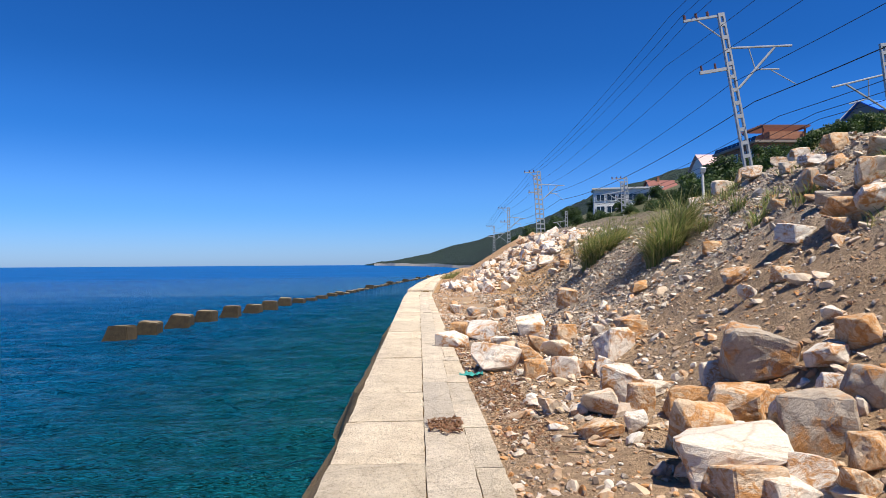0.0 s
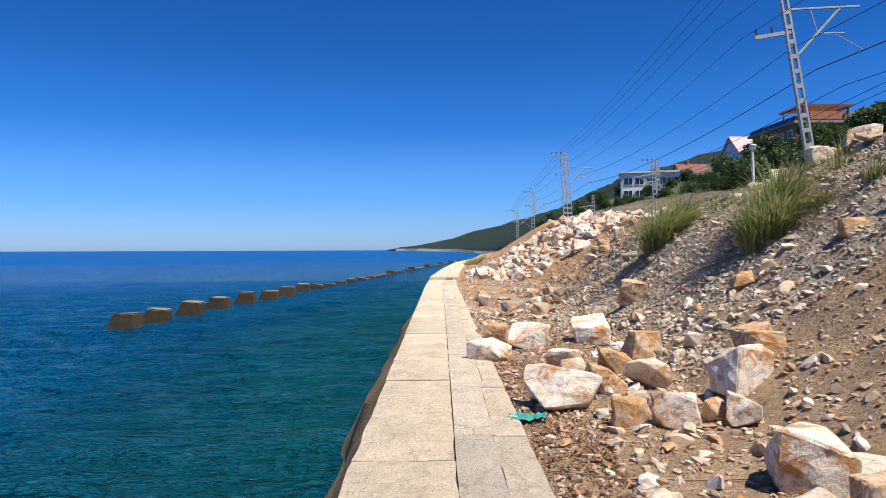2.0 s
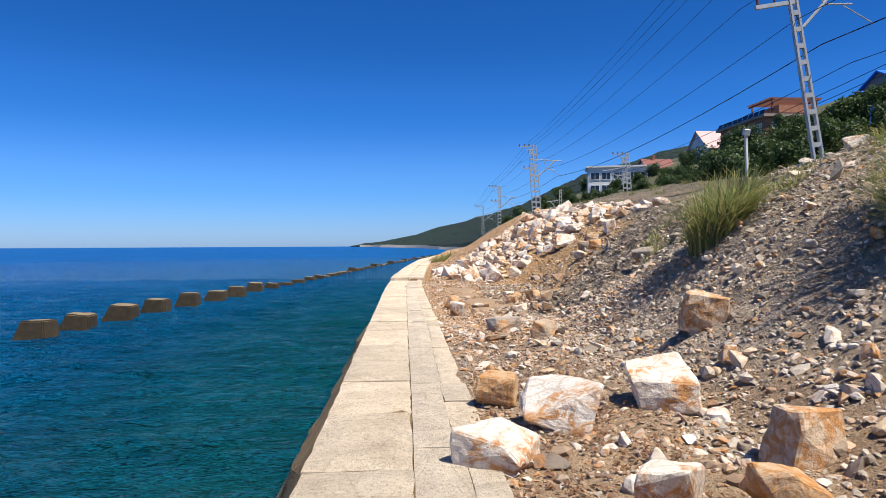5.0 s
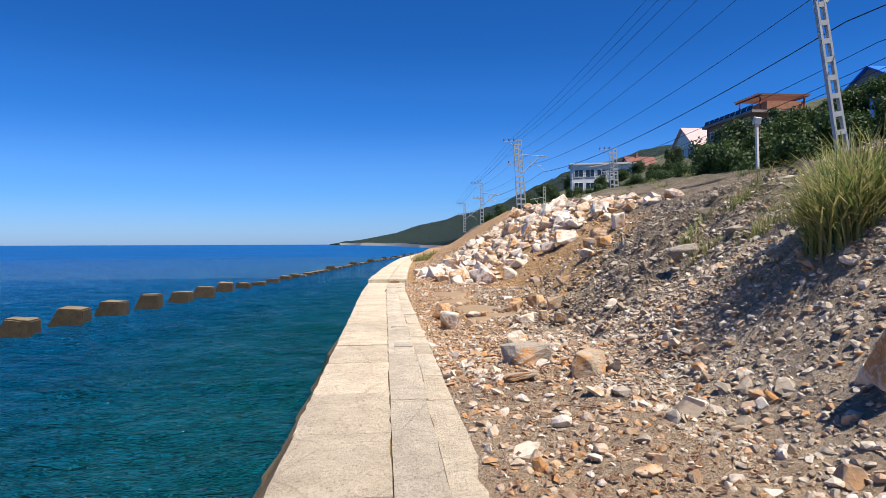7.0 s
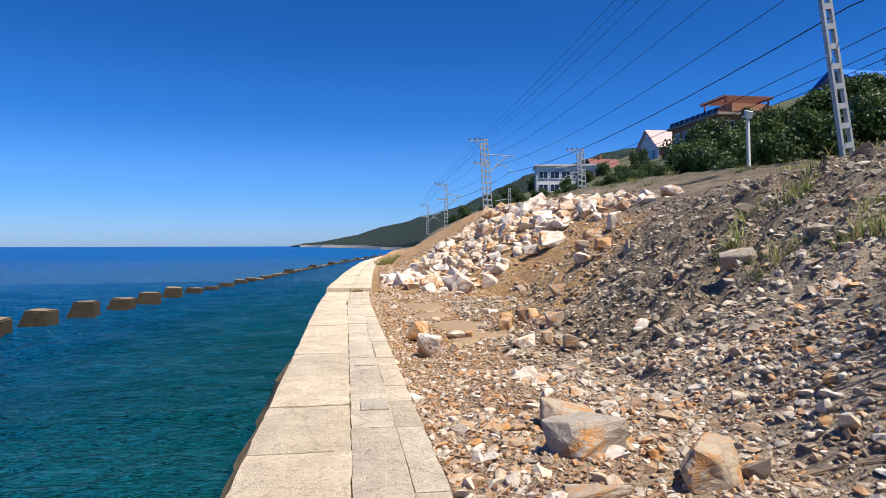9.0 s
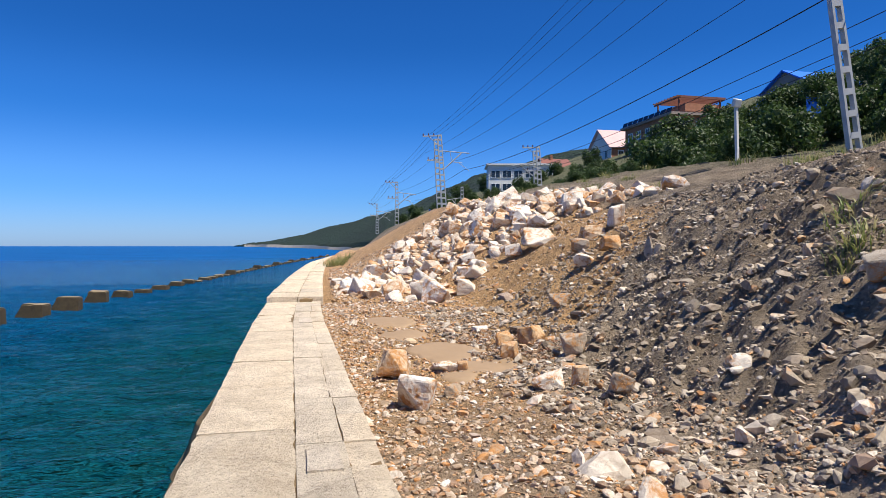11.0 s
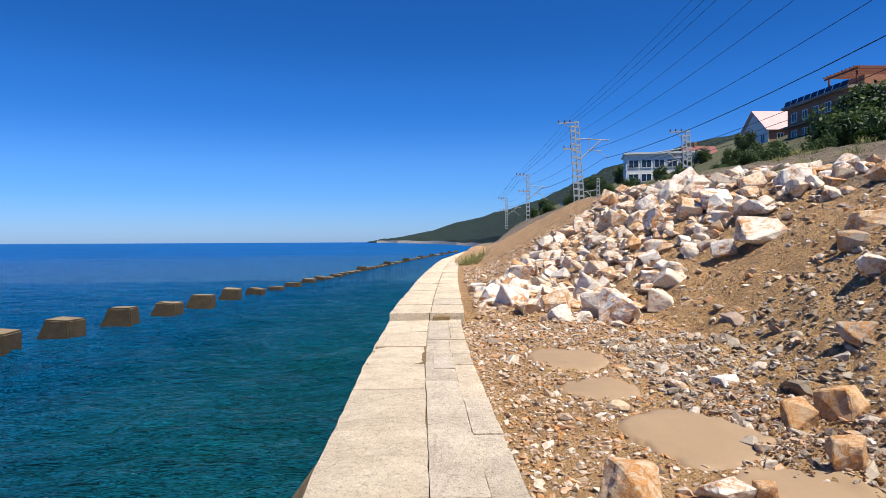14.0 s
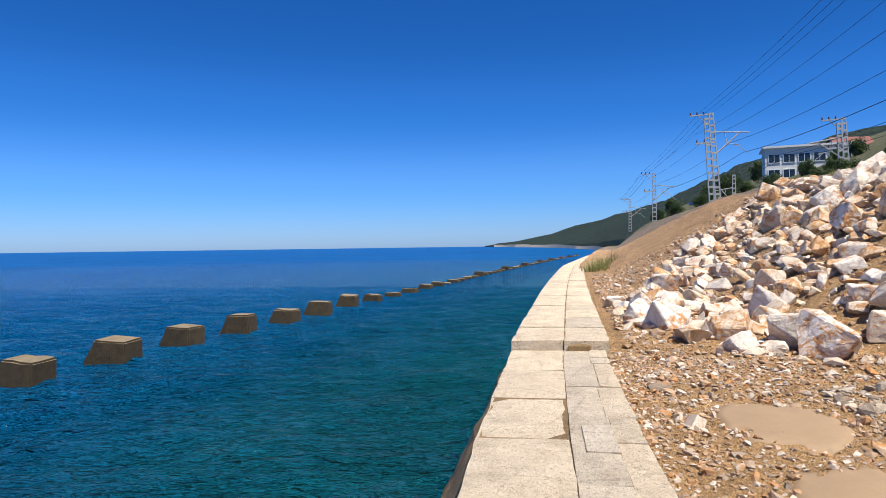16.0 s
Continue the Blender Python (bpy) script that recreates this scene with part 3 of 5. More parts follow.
# ---- boulders ----
def boulder_mesh(seed):
    """A quarried stone: the hull of random points near a box's faces, edges chipped, faces roughened, set to unit size."""
    r = random.Random(seed)
    bm = bmesh.new()
    for _ in range(r.randint(13, 19)):
        p = [r.uniform(-0.5, 0.5) for _ in range(3)]
        k_ = r.randrange(3)
        p[k_] = math.copysign(r.uniform(0.36, 0.5), p[k_])
        if r.random() < 0.6:
            j_ = (k_ + 1) % 3
            p[j_] = math.copysign(r.uniform(0.3, 0.46), p[j_])
        bm.verts.new(p)
    hull = bmesh.ops.convex_hull(bm, input=bm.verts[:])
    bmesh.ops.delete(bm, geom=[e for e in hull["geom_interior"] if isinstance(e, bmesh.types.BMVert)], context="VERTS")
    bmesh.ops.dissolve_limit(bm, angle_limit=radians(14), verts=bm.verts[:], edges=bm.edges[:])
    bmesh.ops.bevel(bm, geom=bm.edges[:], offset=0.03, segments=1, affect="EDGES")
    bmesh.ops.triangulate(bm, faces=bm.faces[:])
    for _ in range(3):
        bmesh.ops.subdivide_edges(bm, edges=[e for e in bm.edges if e.calc_length() > 0.16], cuts=1)
        bmesh.ops.triangulate(bm, faces=bm.faces[:])
    off = Vector((seed * 3.1, seed * 1.7, 0))
    for v in bm.verts:
        v.co += v.co.normalized() * (noise.noise(v.co * 3 + off) * 0.045 + noise.noise(v.co * 9 + off) * 0.022)
    lo = Vector([min(v.co[i] for v in bm.verts) for i in range(3)])
    hi = Vector([max(v.co[i] for v in bm.verts) for i in range(3)])
    for v in bm.verts:
        v.co = Vector([(v.co[i] - lo[i]) / (hi[i] - lo[i]) - 0.5 for i in range(3)])
    bmesh.ops.recalc_face_normals(bm, faces=bm.faces[:])
    me = bpy.data.meshes.new("boulder")
    bm.to_mesh(me)
    bm.free()
    return me


def kinds_of(first, count, material):
    made = [boulder_mesh(first + i) for i in range(count)]
    for me in made:
        me.materials.append(material)
    return made


BOULDERS, RUSTY, DARKS = kinds_of(0, 16, M_ROCK), kinds_of(20, 12, M_RUSTY), kinds_of(40, 8, M_DARKROCK)
WEEDY = kinds_of(60, 3, M_BED)
rb = random.Random(11)
ROCK_LABELS = {"w": "pale cream quarried limestone boulder with sharp broken faces", "r": "rust-orange stained limestone boulder with sharp broken faces",
               "b": "weathered grey-brown sandstone boulder lying on the bank"}


def boulder(x, y, w, h=None, kind="w", group="loose boulders on the bank", tilt=10, sink=0.40):
    """A stone w wide and h high, partly sunk in the ground at x, y."""
    me = rb.choice({"w": BOULDERS, "r": RUSTY, "b": DARKS}[kind])
    ob = new("boulder", me)
    h = min(h or w * rb.uniform(0.6, 0.85), w * 0.92)
    spin = rb.choice((0, 180)) + rb.uniform(-25, 25)
    ob.matrix_world = pose(x, y, float(rough_land(x, y)) + sink * h, rb.uniform(-tilt, tilt), rb.uniform(-tilt, tilt), spin) @ Matrix.Diagonal((w * 1.06, w * rb.uniform(0.75, 0.95), h * 1.12, 1))
    return tagged(ob, ROCK_LABELS[kind], "boulder", group)


HEAP = [(2.37, 5.37, 0.50, 0.48, "r"), (2.34, 4.78, 0.76, 0.37, "w"), (2.26, 4.47, 0.49, 0.24, "r"), (2.47, 4.34, 0.35, 0.20, "w"), (3.08, 4.88, 0.52, 0.49, "b"), (2.68, 4.36, 0.32, 0.24, "w"), (2.87, 4.16, 0.24, 0.29, "r"), (3.12, 4.36, 0.28, 0.26, "r"), (3.50, 6.60, 0.68, 0.66, "b"), (3.25, 6.92, 0.35, 0.31, "w"), (2.80, 6.69, 0.49, 0.31, "r"), (2.98, 5.92, 0.52, 0.39, "r"), (3.24, 5.88, 0.28, 0.20, "r"), (3.21, 5.49, 0.32, 0.33, "w"), (3.57, 5.46, 0.23, 0.23, "w"), (3.87, 5.95, 0.37, 0.22, "w"), (3.64, 5.10, 0.36, 0.34, "b"), (4.10, 5.86, 0.33, 0.32, "r"), (1.67, 6.09, 0.40, 0.24, "r"), (2.45, 7.68, 0.48, 0.48, "w"), (2.44, 6.94, 0.36, 0.31, "r"), (2.86, 7.72, 0.42, 0.17, "w"), (1.93, 6.80, 0.35, 0.28, "w"), (2.12, 6.23, 0.21, 0.18, "w")]
for x, y, w, h, kind in HEAP:
    boulder(x, y, w, h, kind, "boulder heap by the wall")
WALLSIDE = [(2.51, 19.35, 0.45, 0.29, "b"), (2.12, 20.82, 0.53, 0.21, "b"), (1.96, 20.09, 0.53, 0.28, "b"), (1.68, 19.26, 0.41, 0.10, "b"), (1.01, 14.63, 0.38, 0.37, "r"), (2.56, 14.37, 0.59, 0.47, "w"), (1.29, 10.05, 0.72, 0.42, "w"), (1.63, 11.95, 0.39, 0.34, "w"), (1.62, 11.19, 0.32, 0.32, "r"), (2.31, 11.90, 0.43, 0.34, "r"), (2.85, 12.62, 0.46, 0.43, "r"), (2.32, 10.73, 0.47, 0.35, "w"), (1.85, 10.70, 0.44, 0.32, "r")]
WALLSIDE_MORE = [(1.72, 9.31, 0.33, 0.30, "r"), (2.17, 9.38, 0.41, 0.36, "w"), (2.55, 9.42, 0.23, 0.31, "r"), (2.74, 9.25, 0.29, 0.33, "w"), (3.62, 10.80, 0.52, 0.32, "r"), (3.09, 10.06, 0.54, 0.48, "w"), (1.42, 13.76, 0.62, 0.45, "w"), (0.74, 12.92, 0.56, 0.35, "w"), (2.19, 10.04, 0.13, 0.22, "r"), (2.08, 10.20, 0.20, 0.11, "w"), (1.56, 9.62, 0.11, 0.14, "w"), (3.09, 11.83, 0.18, 0.18, "w"), (3.41, 12.10, 0.22, 0.27, "w")]
for x, y, w, h, kind in WALLSIDE + WALLSIDE_MORE:
    boulder(x, y, w, h, kind, "boulder heap by the wall")
SLOPE = [(4.60, 13.25, 0.30, 0.28, "r"), (4.85, 9.73, 0.36, 0.28, "r"), (4.50, 8.69, 0.23, 0.27, "w"), (4.90, 8.53, 0.30, 0.22, "r"), (5.63, 9.41, 0.48, 0.26, "w"), (5.77, 8.64, 0.27, 0.21, "r"), (5.51, 8.27, 0.16, 0.16, "r"), (5.68, 12.31, 0.37, 0.24, "r"), (6.15, 12.15, 0.21, 0.28, "w"), (7.00, 11.27, 0.54, 0.44, "b"), (6.03, 8.82, 0.58, 0.35, "r"), (6.19, 8.51, 0.52, 0.39, "w"), (6.41, 9.82, 0.46, 0.22, "b"), (6.85, 10.57, 0.37, 0.22, "w"), (6.98, 9.59, 0.60, 0.42, "w"), (7.92, 12.63, 0.50, 0.22, "w"), (7.61, 11.44, 0.35, 0.26, "r"), (8.81, 15.33, 0.38, 0.27, "w"), (6.56, 11.52, 0.35, 0.25, "b"), (4.42, 6.75, 0.22, 0.16, "w"), (6.46, 25.07, 0.47, 0.30, "b"), (3.57, 10.51, 0.58, 0.31, "r"), (3.79, 16.06, 0.50, 0.59, "r"), (3.47, 14.83, 0.19, 0.26, "r")]
for x, y, w, h, kind in SLOPE:
    boulder(x, y, w, h, kind, "loose boulders on the bank")
HOLLOW = [(1.75, 29.19, 0.48, 0.45, "r"), (1.77, 27.53, 0.47, 0.46, "w"), (3.67, 27.83, 0.42, 0.23, "w"), (4.10, 27.67, 0.28, 0.38, "r"), (4.32, 26.97, 0.29, 0.32, "b"), (3.82, 29.88, 0.30, 0.44, "r"), (4.21, 31.25, 0.31, 0.26, "r"), (4.85, 31.48, 0.47, 0.38, "r"), (2.61, 29.57, 0.35, 0.18, "w"), (2.91, 29.50, 0.17, 0.17, "r"), (4.23, 32.84, 0.36, 0.15, "w"), (2.33, 27.88, 0.24, 0.16, "b"), (4.90, 29.72, 0.39, 0.41, "b"), (9.18, 36.05, 0.66, 0.58, "w"), (8.38, 36.18, 0.63, 0.37, "r"), (7.43, 34.59, 0.44, 0.40, "w"), (7.91, 35.80, 0.41, 0.36, "b"), (7.89, 34.07, 0.49, 0.34, "r"), (7.92, 39.01, 0.89, 0.58, "w"), (7.29, 39.40, 0.56, 0.37, "w"), (6.20, 33.19, 0.41, 0.31, "b")]
for x, y, w, h, kind in HOLLOW:
    boulder(x, y, w, h, kind, "loose boulders on the bank")
for x, y, w in ((8.9, 18.5, 0.55), (9.0, 17.4, 0.5), (8.8, 16.6, 0.5), (8.9, 20.4, 0.4), (8.6, 14.2, 0.4), (7.9, 13.4, 0.35), (8.4, 12.6, 0.5), (7.9, 10.6, 0.5)):
    boulder(x, y, w, None, rb.choice("wwr"))

# the tipped rock pile
placed = []
tries = 0
while len(placed) < 215 and tries < 16000:
    tries += 1
    x, y = rb.uniform(1.9, 12.5), rb.uniform(36.5, 57)
    near = np.interp(x, [1.9, 2.3, 3.9, 5.5, 7.0, 8.4, 10.5, 12.5], [42.5, 39.2, 36.9, 38.2, 40.6, 40.8, 38.8, 37.5])
    far_edge = np.interp(x, [1.9, 4, 6, 10.5, 12.5], [46, 50, 55, 57, 46])
    if not near < y < far_edge:
        continue
    w = min(0.85, 0.48 * math.exp(rb.gauss(0.0, 0.32)))
    if any((x - a) ** 2 + (y - b) ** 2 < (0.30 * (w + c)) ** 2 for a, b, c in placed):
        continue
    placed.append((x, y, w))
    boulder(x, y, w, None, "b" if w < 0.5 and rb.random() < 0.12 else rb.choice("wwwr"), "tipped rock pile", 38, 0.32)


# ---- gravel and debris ----
SANDS = ((2.5, 34.4, 0.6, 0.7), (2.5, 32.7, 0.5, 0.6), (3.0, 31.0, 0.65, 0.9), (3.3, 29.6, 0.6, 0.6), (2.75, 29.1, 0.3, 0.35))


def in_sand(x, y):
    best = -9.0
    for cx, cy, rx, ry in SANDS:
        best = np.maximum(best, 1 - np.hypot((x - cx) / rx, (y - cy) / ry))
    return best + 0.6 * fbm(x * 1.4, y * 1.4, 3, 71) + 0.5 * fbm(x * 5, y * 5, 3, 73)


M_SAND = simple("damp silt", (0.33, 0.225, 0.13), 0.7, 0, 0.12, 1.5, 0.15, 0.01)
X, Y = np.meshgrid(np.arange(1.6, 5.4, 0.07), np.arange(26.8, 36.4, 0.07))
mask = in_sand(X, Y)
Z = land(X, Y) + 0.02 + 0.05 * np.clip(mask, -1, 0.5)
Z = np.where(mask > 0, np.maximum(Z, rough_land(X, Y) + 0.004), rough_land(X, Y) - 0.25 * np.clip(-mask * 5, 0, 1))
tagged(grid_mesh("sand", X, Y, Z, M_SAND), "smooth patches of damp tan silt in the hollow", "sand", kind="structure")


def scatter_stones(name, n, sampler, size, spread, material, label, seed, solid="small"):
    """Thousands of small stones on the ground, joined in one mesh."""
    g = np.random.default_rng(seed)
    bm = bmesh.new()
    bmesh.ops.create_icosphere(bm, subdivisions=1 if solid == "small" else 2, radius=1.0)
    base = np.array([v.co for v in bm.verts])
    tri = np.array([[v.index for v in f_.verts] for f_ in bm.faces])
    bm.free()
    x, y = sampler(g, n)
    keep = (x > wall_mid(y) + WALL_R + 0.03) & ((in_sand(x, y) < 0.16 * g.uniform(0, 1, n)) | (g.uniform(0, 1, n) < 0.03))
    x, y = x[keep], y[keep]
    n = len(x)
    w = size * np.exp(g.normal(0, spread, n))
    dims = np.stack([g.uniform(0.8, 1.3, n), g.uniform(0.6, 1.0, n), g.uniform(0.35, 0.8, n)], 1) * w[:, None] * 0.5
    cut = g.normal(0, 1, (n, 6, 3))
    cut /= np.linalg.norm(cut, axis=2)[..., None]
    v = np.repeat(base[None], n, 0) * g.uniform(0.9, 1.08, (n, len(base), 1))
    for q in range(6):
        over = np.maximum((v * cut[:, None, q]).sum(-1) - g.uniform(0.3, 0.62, (n, 1)), 0)
        v = v - cut[:, None, q] * over[..., None]
    v = v * dims[:, None] * 1.4
    a, t = g.uniform(0, 6.283, n), g.normal(0, 0.35, n)
    ca, sa, ct, st = np.cos(a), np.sin(a), np.cos(t), np.sin(t)
    vx, vz = v[..., 0] * ct[:, None] - v[..., 2] * st[:, None], v[..., 0] * st[:, None] + v[..., 2] * ct[:, None]
    X_ = vx * ca[:, None] - v[..., 1] * sa[:, None] + x[:, None]
    Y_ = vx * sa[:, None] + v[..., 1] * ca[:, None] + y[:, None]
    Z_ = vz + (rough_land(x, y) + w * 0.10)[:, None]
    faces = (tri[None] + (np.arange(n) * len(base))[:, None, None]).reshape(-1, 3)
    me = bpy.data.meshes.new(name)
    me.from_pydata(np.stack([X_, Y_, Z_], -1).reshape(-1, 3).tolist(), [], faces.tolist())
    me.update()
    me.materials.append(material)
    return tagged(new(name, me), label, "gravel", kind="stuff")


def area(x0, x1, y0, y1, near=1.0):
    def pick(g, n):
        yy = y0 + (y1 - y0) * g.uniform(0, 1, n) ** near
        return wall_mid(yy) + x0 + (x1 - x0) * g.uniform(0, 1, n) ** 1.3, yy
    return pick


scatter_stones("gravel", 20000, area(0.6, 9.0, 2.5, 22), 0.035, 0.55, M_PEBBLE, "brown and grey gravel strewn over the bank", 1)
scatter_stones("gravel", 21000, area(0.6, 4.6, 19, 38), 0.038, 0.5, M_PEBBLE, "mixed beach pebbles in the hollow behind the wall", 2)
scatter_stones("gravel", 20000, area(2.3, 10.5, 11, 24), 0.033, 0.62, M_SCREE, "pale grey scree chips on the bank", 13)
scatter_stones("gravel", 20000, area(3.0, 10.5, 23, 36), 0.036, 0.62, M_SHALE, "grey-brown shale chips on the dug bank", 3)
scatter_stones("gravel", 800, area(0.9, 9.0, 3, 22), 0.075, 0.4, M_PEBBLE, "fist-sized brown stones on the bank", 4, "ico")
scatter_stones("gravel", 1500, area(3.2, 10.5, 20, 36), 0.06, 0.45, M_SHALE, "broken grey shale stones on the dug bank", 5, "ico")
scatter_stones("gravel", 900, area(0.8, 9.5, 3, 37), 0.09, 0.45, M_ROCK_BITS, "small pale limestone chips", 6, "ico")
scatter_stones("gravel", 7000, area(1.0, 10.0, 36, 60), 0.07, 0.5, M_PEBBLE, "sandy gravel round the rock pile", 8)


scatter_stones("gravel", 420, area(4.0, 10.5, 22, 36), 0.12, 0.4, M_SHALE, "clods of grey shale on the dug bank", 9, "ico")
scatter_stones("gravel", 170, area(1.2, 7.0, 3, 15), 0.15, 0.35, M_ROCK_BITS, "small pale limestone blocks among the boulders", 10, "ico")



def pile_area(g, n):
    x, y = g.uniform(1.9, 12.5, n * 3), g.uniform(36.5, 57, n * 3)
    near = np.interp(x, [1.9, 2.3, 3.9, 5.5, 7.0, 8.4, 10.5, 12.5], [42.5, 39.2, 36.9, 38.2, 40.6, 40.8, 38.8, 37.5])
    far_edge = np.interp(x, [1.9, 4, 6, 10.5, 12.5], [46, 50, 55, 57, 46])
    ok = (y > near) & (y < far_edge)
    return x[ok][:n], y[ok][:n]


rubble = scatter_stones("rubble", 620, pile_area, 0.34, 0.3, M_ROCK_BITS, "smaller pale limestone rubble between the boulders", 12, "ico")
rubble["category"] = "rubble"

# dry leaves blown onto the wall, and twigs behind it
M_DRY = leaf_material("dry leaves", [(0.20, 0.09, 0.05), (0.30, 0.15, 0.08), (0.24, 0.12, 0.07), (0.38, 0.23, 0.13)])


def leaf_litter(cx, cy, rx, ry, n, seed, label, on_wall=True):
    g = np.random.default_rng(seed)
    a, r = g.uniform(0, 6.283, n), np.sqrt(g.uniform(0, 1, n))
    r = r * (0.6 + 0.9 * vnoise(a * 2.2, np.full(n, seed * 1.3), 5))
    x, y = cx + rx * r * np.cos(a), cy + ry * r * np.sin(a)
    z = (np.full(n, 0.012) if on_wall else rough_land(x, y) + 0.015) + g.uniform(0, 0.02, n)
    d, w = g.uniform(0, 6.283, n), g.uniform(0.012, 0.035, n)
    ux, uy, t = np.cos(d) * w, np.sin(d) * w, g.normal(0, 0.012, (n, 4))
    q = np.stack([np.stack([x + ux, y + uy, z + t[:, 0]], -1), np.stack([x - uy * 0.5, y + ux * 0.5, z + t[:, 1] * 0.5], -1),
                  np.stack([x - ux, y - uy, z + t[:, 2]], -1), np.stack([x + uy * 0.5, y - ux * 0.5, z + t[:, 3] * 0.5], -1)], 1).reshape(-1, 3)
    ob = mesh_ob("dry_leaves", q.tolist(), np.arange(n * 4).reshape(-1, 4).tolist(), M_DRY)
    return tagged(ob, label, "dry leaves", kind="stuff")


leaf_litter(0.32, 6.45, 0.17, 0.28, 420, 1, "brown dry leaves and twigs blown together on the wall")
leaf_litter(1.1, 9.0, 0.4, 3.5, 1500, 2, "brown dry leaves and bark along the wall", False)
leaf_litter(1.6, 13.5, 0.8, 3.0, 1300, 3, "brown dry leaves and bark among the gravel", False)
leaf_litter(1.8, 20.0, 1.0, 4.0, 1200, 4, "brown dry leaves and bark among the gravel", False)
leaf_litter(4.4, 31.0, 1.0, 1.6, 2500, 5, "heap of orange-brown bark chips in the hollow", False)
M_TWIG = simple("grey-brown twig", (0.28, 0.19, 0.12), 0.9, 0, 0.3, 5.0)
for k in range(42):
    x, y, a, ln = rb.uniform(1.0, 3.4), rb.uniform(4, 24), rb.uniform(0, 6.28), rb.uniform(0.25, 0.8)
    bm = bmesh.new()
    p0 = None
    for j in range(5):
        q = (x + math.cos(a) * ln * (j / 4 - 0.5) + rb.uniform(-0.015, 0.015), y + math.sin(a) * ln * (j / 4 - 0.5) + rb.uniform(-0.015, 0.015))
        q = Vector((*q, float(rough_land(*q)) + 0.015))
        if p0 is not None:
            add_rod(bm, p0, q, 0.009 - 0.001 * j, 5)
        p0 = q
    tagged(part("twig", bm, M_TWIG), "dry grey-brown twig lying on the gravel", "twig", "twigs behind the wall")


# a crumpled rag by the wall
U_, V_ = np.meshgrid(np.linspace(-0.17, 0.17, 22), np.linspace(-0.12, 0.12, 16))
rag_x, rag_y = 0.83 + U_ + 0.05 * fbm(U_ * 9, V_ * 9, 2, 4), 9.55 + V_ + 0.06 * fbm(U_ * 8, V_ * 8, 2, 6)
rag = grid_mesh("rag", rag_x, rag_y, rough_land(rag_x, rag_y) + 0.05 + 0.14 * fbm(U_ * 16, V_ * 16, 3, 8), simple("teal cloth", (0.03, 0.27, 0.24), 0.8, 0, 0.3, 8.0))
tagged(rag, "crumpled dirty teal rag lying beside the wall", "rag")


# ---- blocks of the old breakwater ----
def breakwater_block(seed):
    r = random.Random(seed)
    bm = bmesh.new()
    w, d, h = r.uniform(0.72, 0.82), r.uniform(0.75, 0.9), 0.42 + r.uniform(-0.05, 0.05)
    outline = [(-w / 2 - 0.24, -1.2), (w / 2 + 0.02, -1.2), (w / 2, h), (-w / 2, h + 0.02), (-w / 2 - r.uniform(0.03, 0.08), h * 0.5), (-w / 2 - 0.24, 0.03)]
    lo = [bm.verts.new((x, -d / 2, z)) for x, z in outline]
    hi = [bm.verts.new((x, d / 2, z)) for x, z in outline]
    bm.faces.new(lo)
    bm.faces.new(hi[::-1])
    for i in range(len(outline)):
        j = (i + 1) % len(outline)
        bm.faces.new((lo[j], lo[i], hi[i], hi[j]))
    bmesh.ops.bevel(bm, geom=bm.edges[:], offset=0.035, segments=2, affect="EDGES")
    bmesh.ops.subdivide_edges(bm, edges=bm.edges[:], cuts=2, use_grid_fill=True)
    for v in bm.verts:
        v.co += Vector((1, 1, 1)) * noise.noise(v.co * 2.5 + Vector((seed, 0, 0))) * 0.03
    bmesh.ops.recalc_face_normals(bm, faces=bm.faces[:])
    # up-facing faces get the colour with the sunlight in it
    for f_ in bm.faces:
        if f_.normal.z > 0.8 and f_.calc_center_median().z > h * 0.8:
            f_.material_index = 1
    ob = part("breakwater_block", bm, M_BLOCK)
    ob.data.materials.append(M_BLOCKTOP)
    return ob


def block_x(y):
    return -18.9 + 0.102 * (y - 47) + 0.00013 * (y - 47) ** 2


ROW = [(-20.0, 46.2), (-20.0, 51.0), (-19.2, 55.5), (-18.7, 60.6), (-17.8, 65.6), (-16.9, 70.7), (-16.5, 76.6), (-16.0, 82.9), (-15.3, 88.6), (-14.5, 94.1), (-13.8, 99.9), (-13.1, 106.6)]
y = 111.5
while y < 330 and block_x(y) < wall_mid(y) - 2.5:
    ROW.append((block_x(y) - 0.7, y))
    y += 4.3 + rb.uniform(-0.3, 0.5)
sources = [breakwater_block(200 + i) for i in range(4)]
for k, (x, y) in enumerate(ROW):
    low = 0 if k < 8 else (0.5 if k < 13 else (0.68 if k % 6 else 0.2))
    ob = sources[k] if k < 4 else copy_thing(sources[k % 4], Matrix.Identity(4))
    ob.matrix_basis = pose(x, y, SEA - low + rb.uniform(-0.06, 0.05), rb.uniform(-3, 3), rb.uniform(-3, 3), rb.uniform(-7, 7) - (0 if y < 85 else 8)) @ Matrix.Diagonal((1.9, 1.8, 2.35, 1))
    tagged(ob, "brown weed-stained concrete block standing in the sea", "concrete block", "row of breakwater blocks")
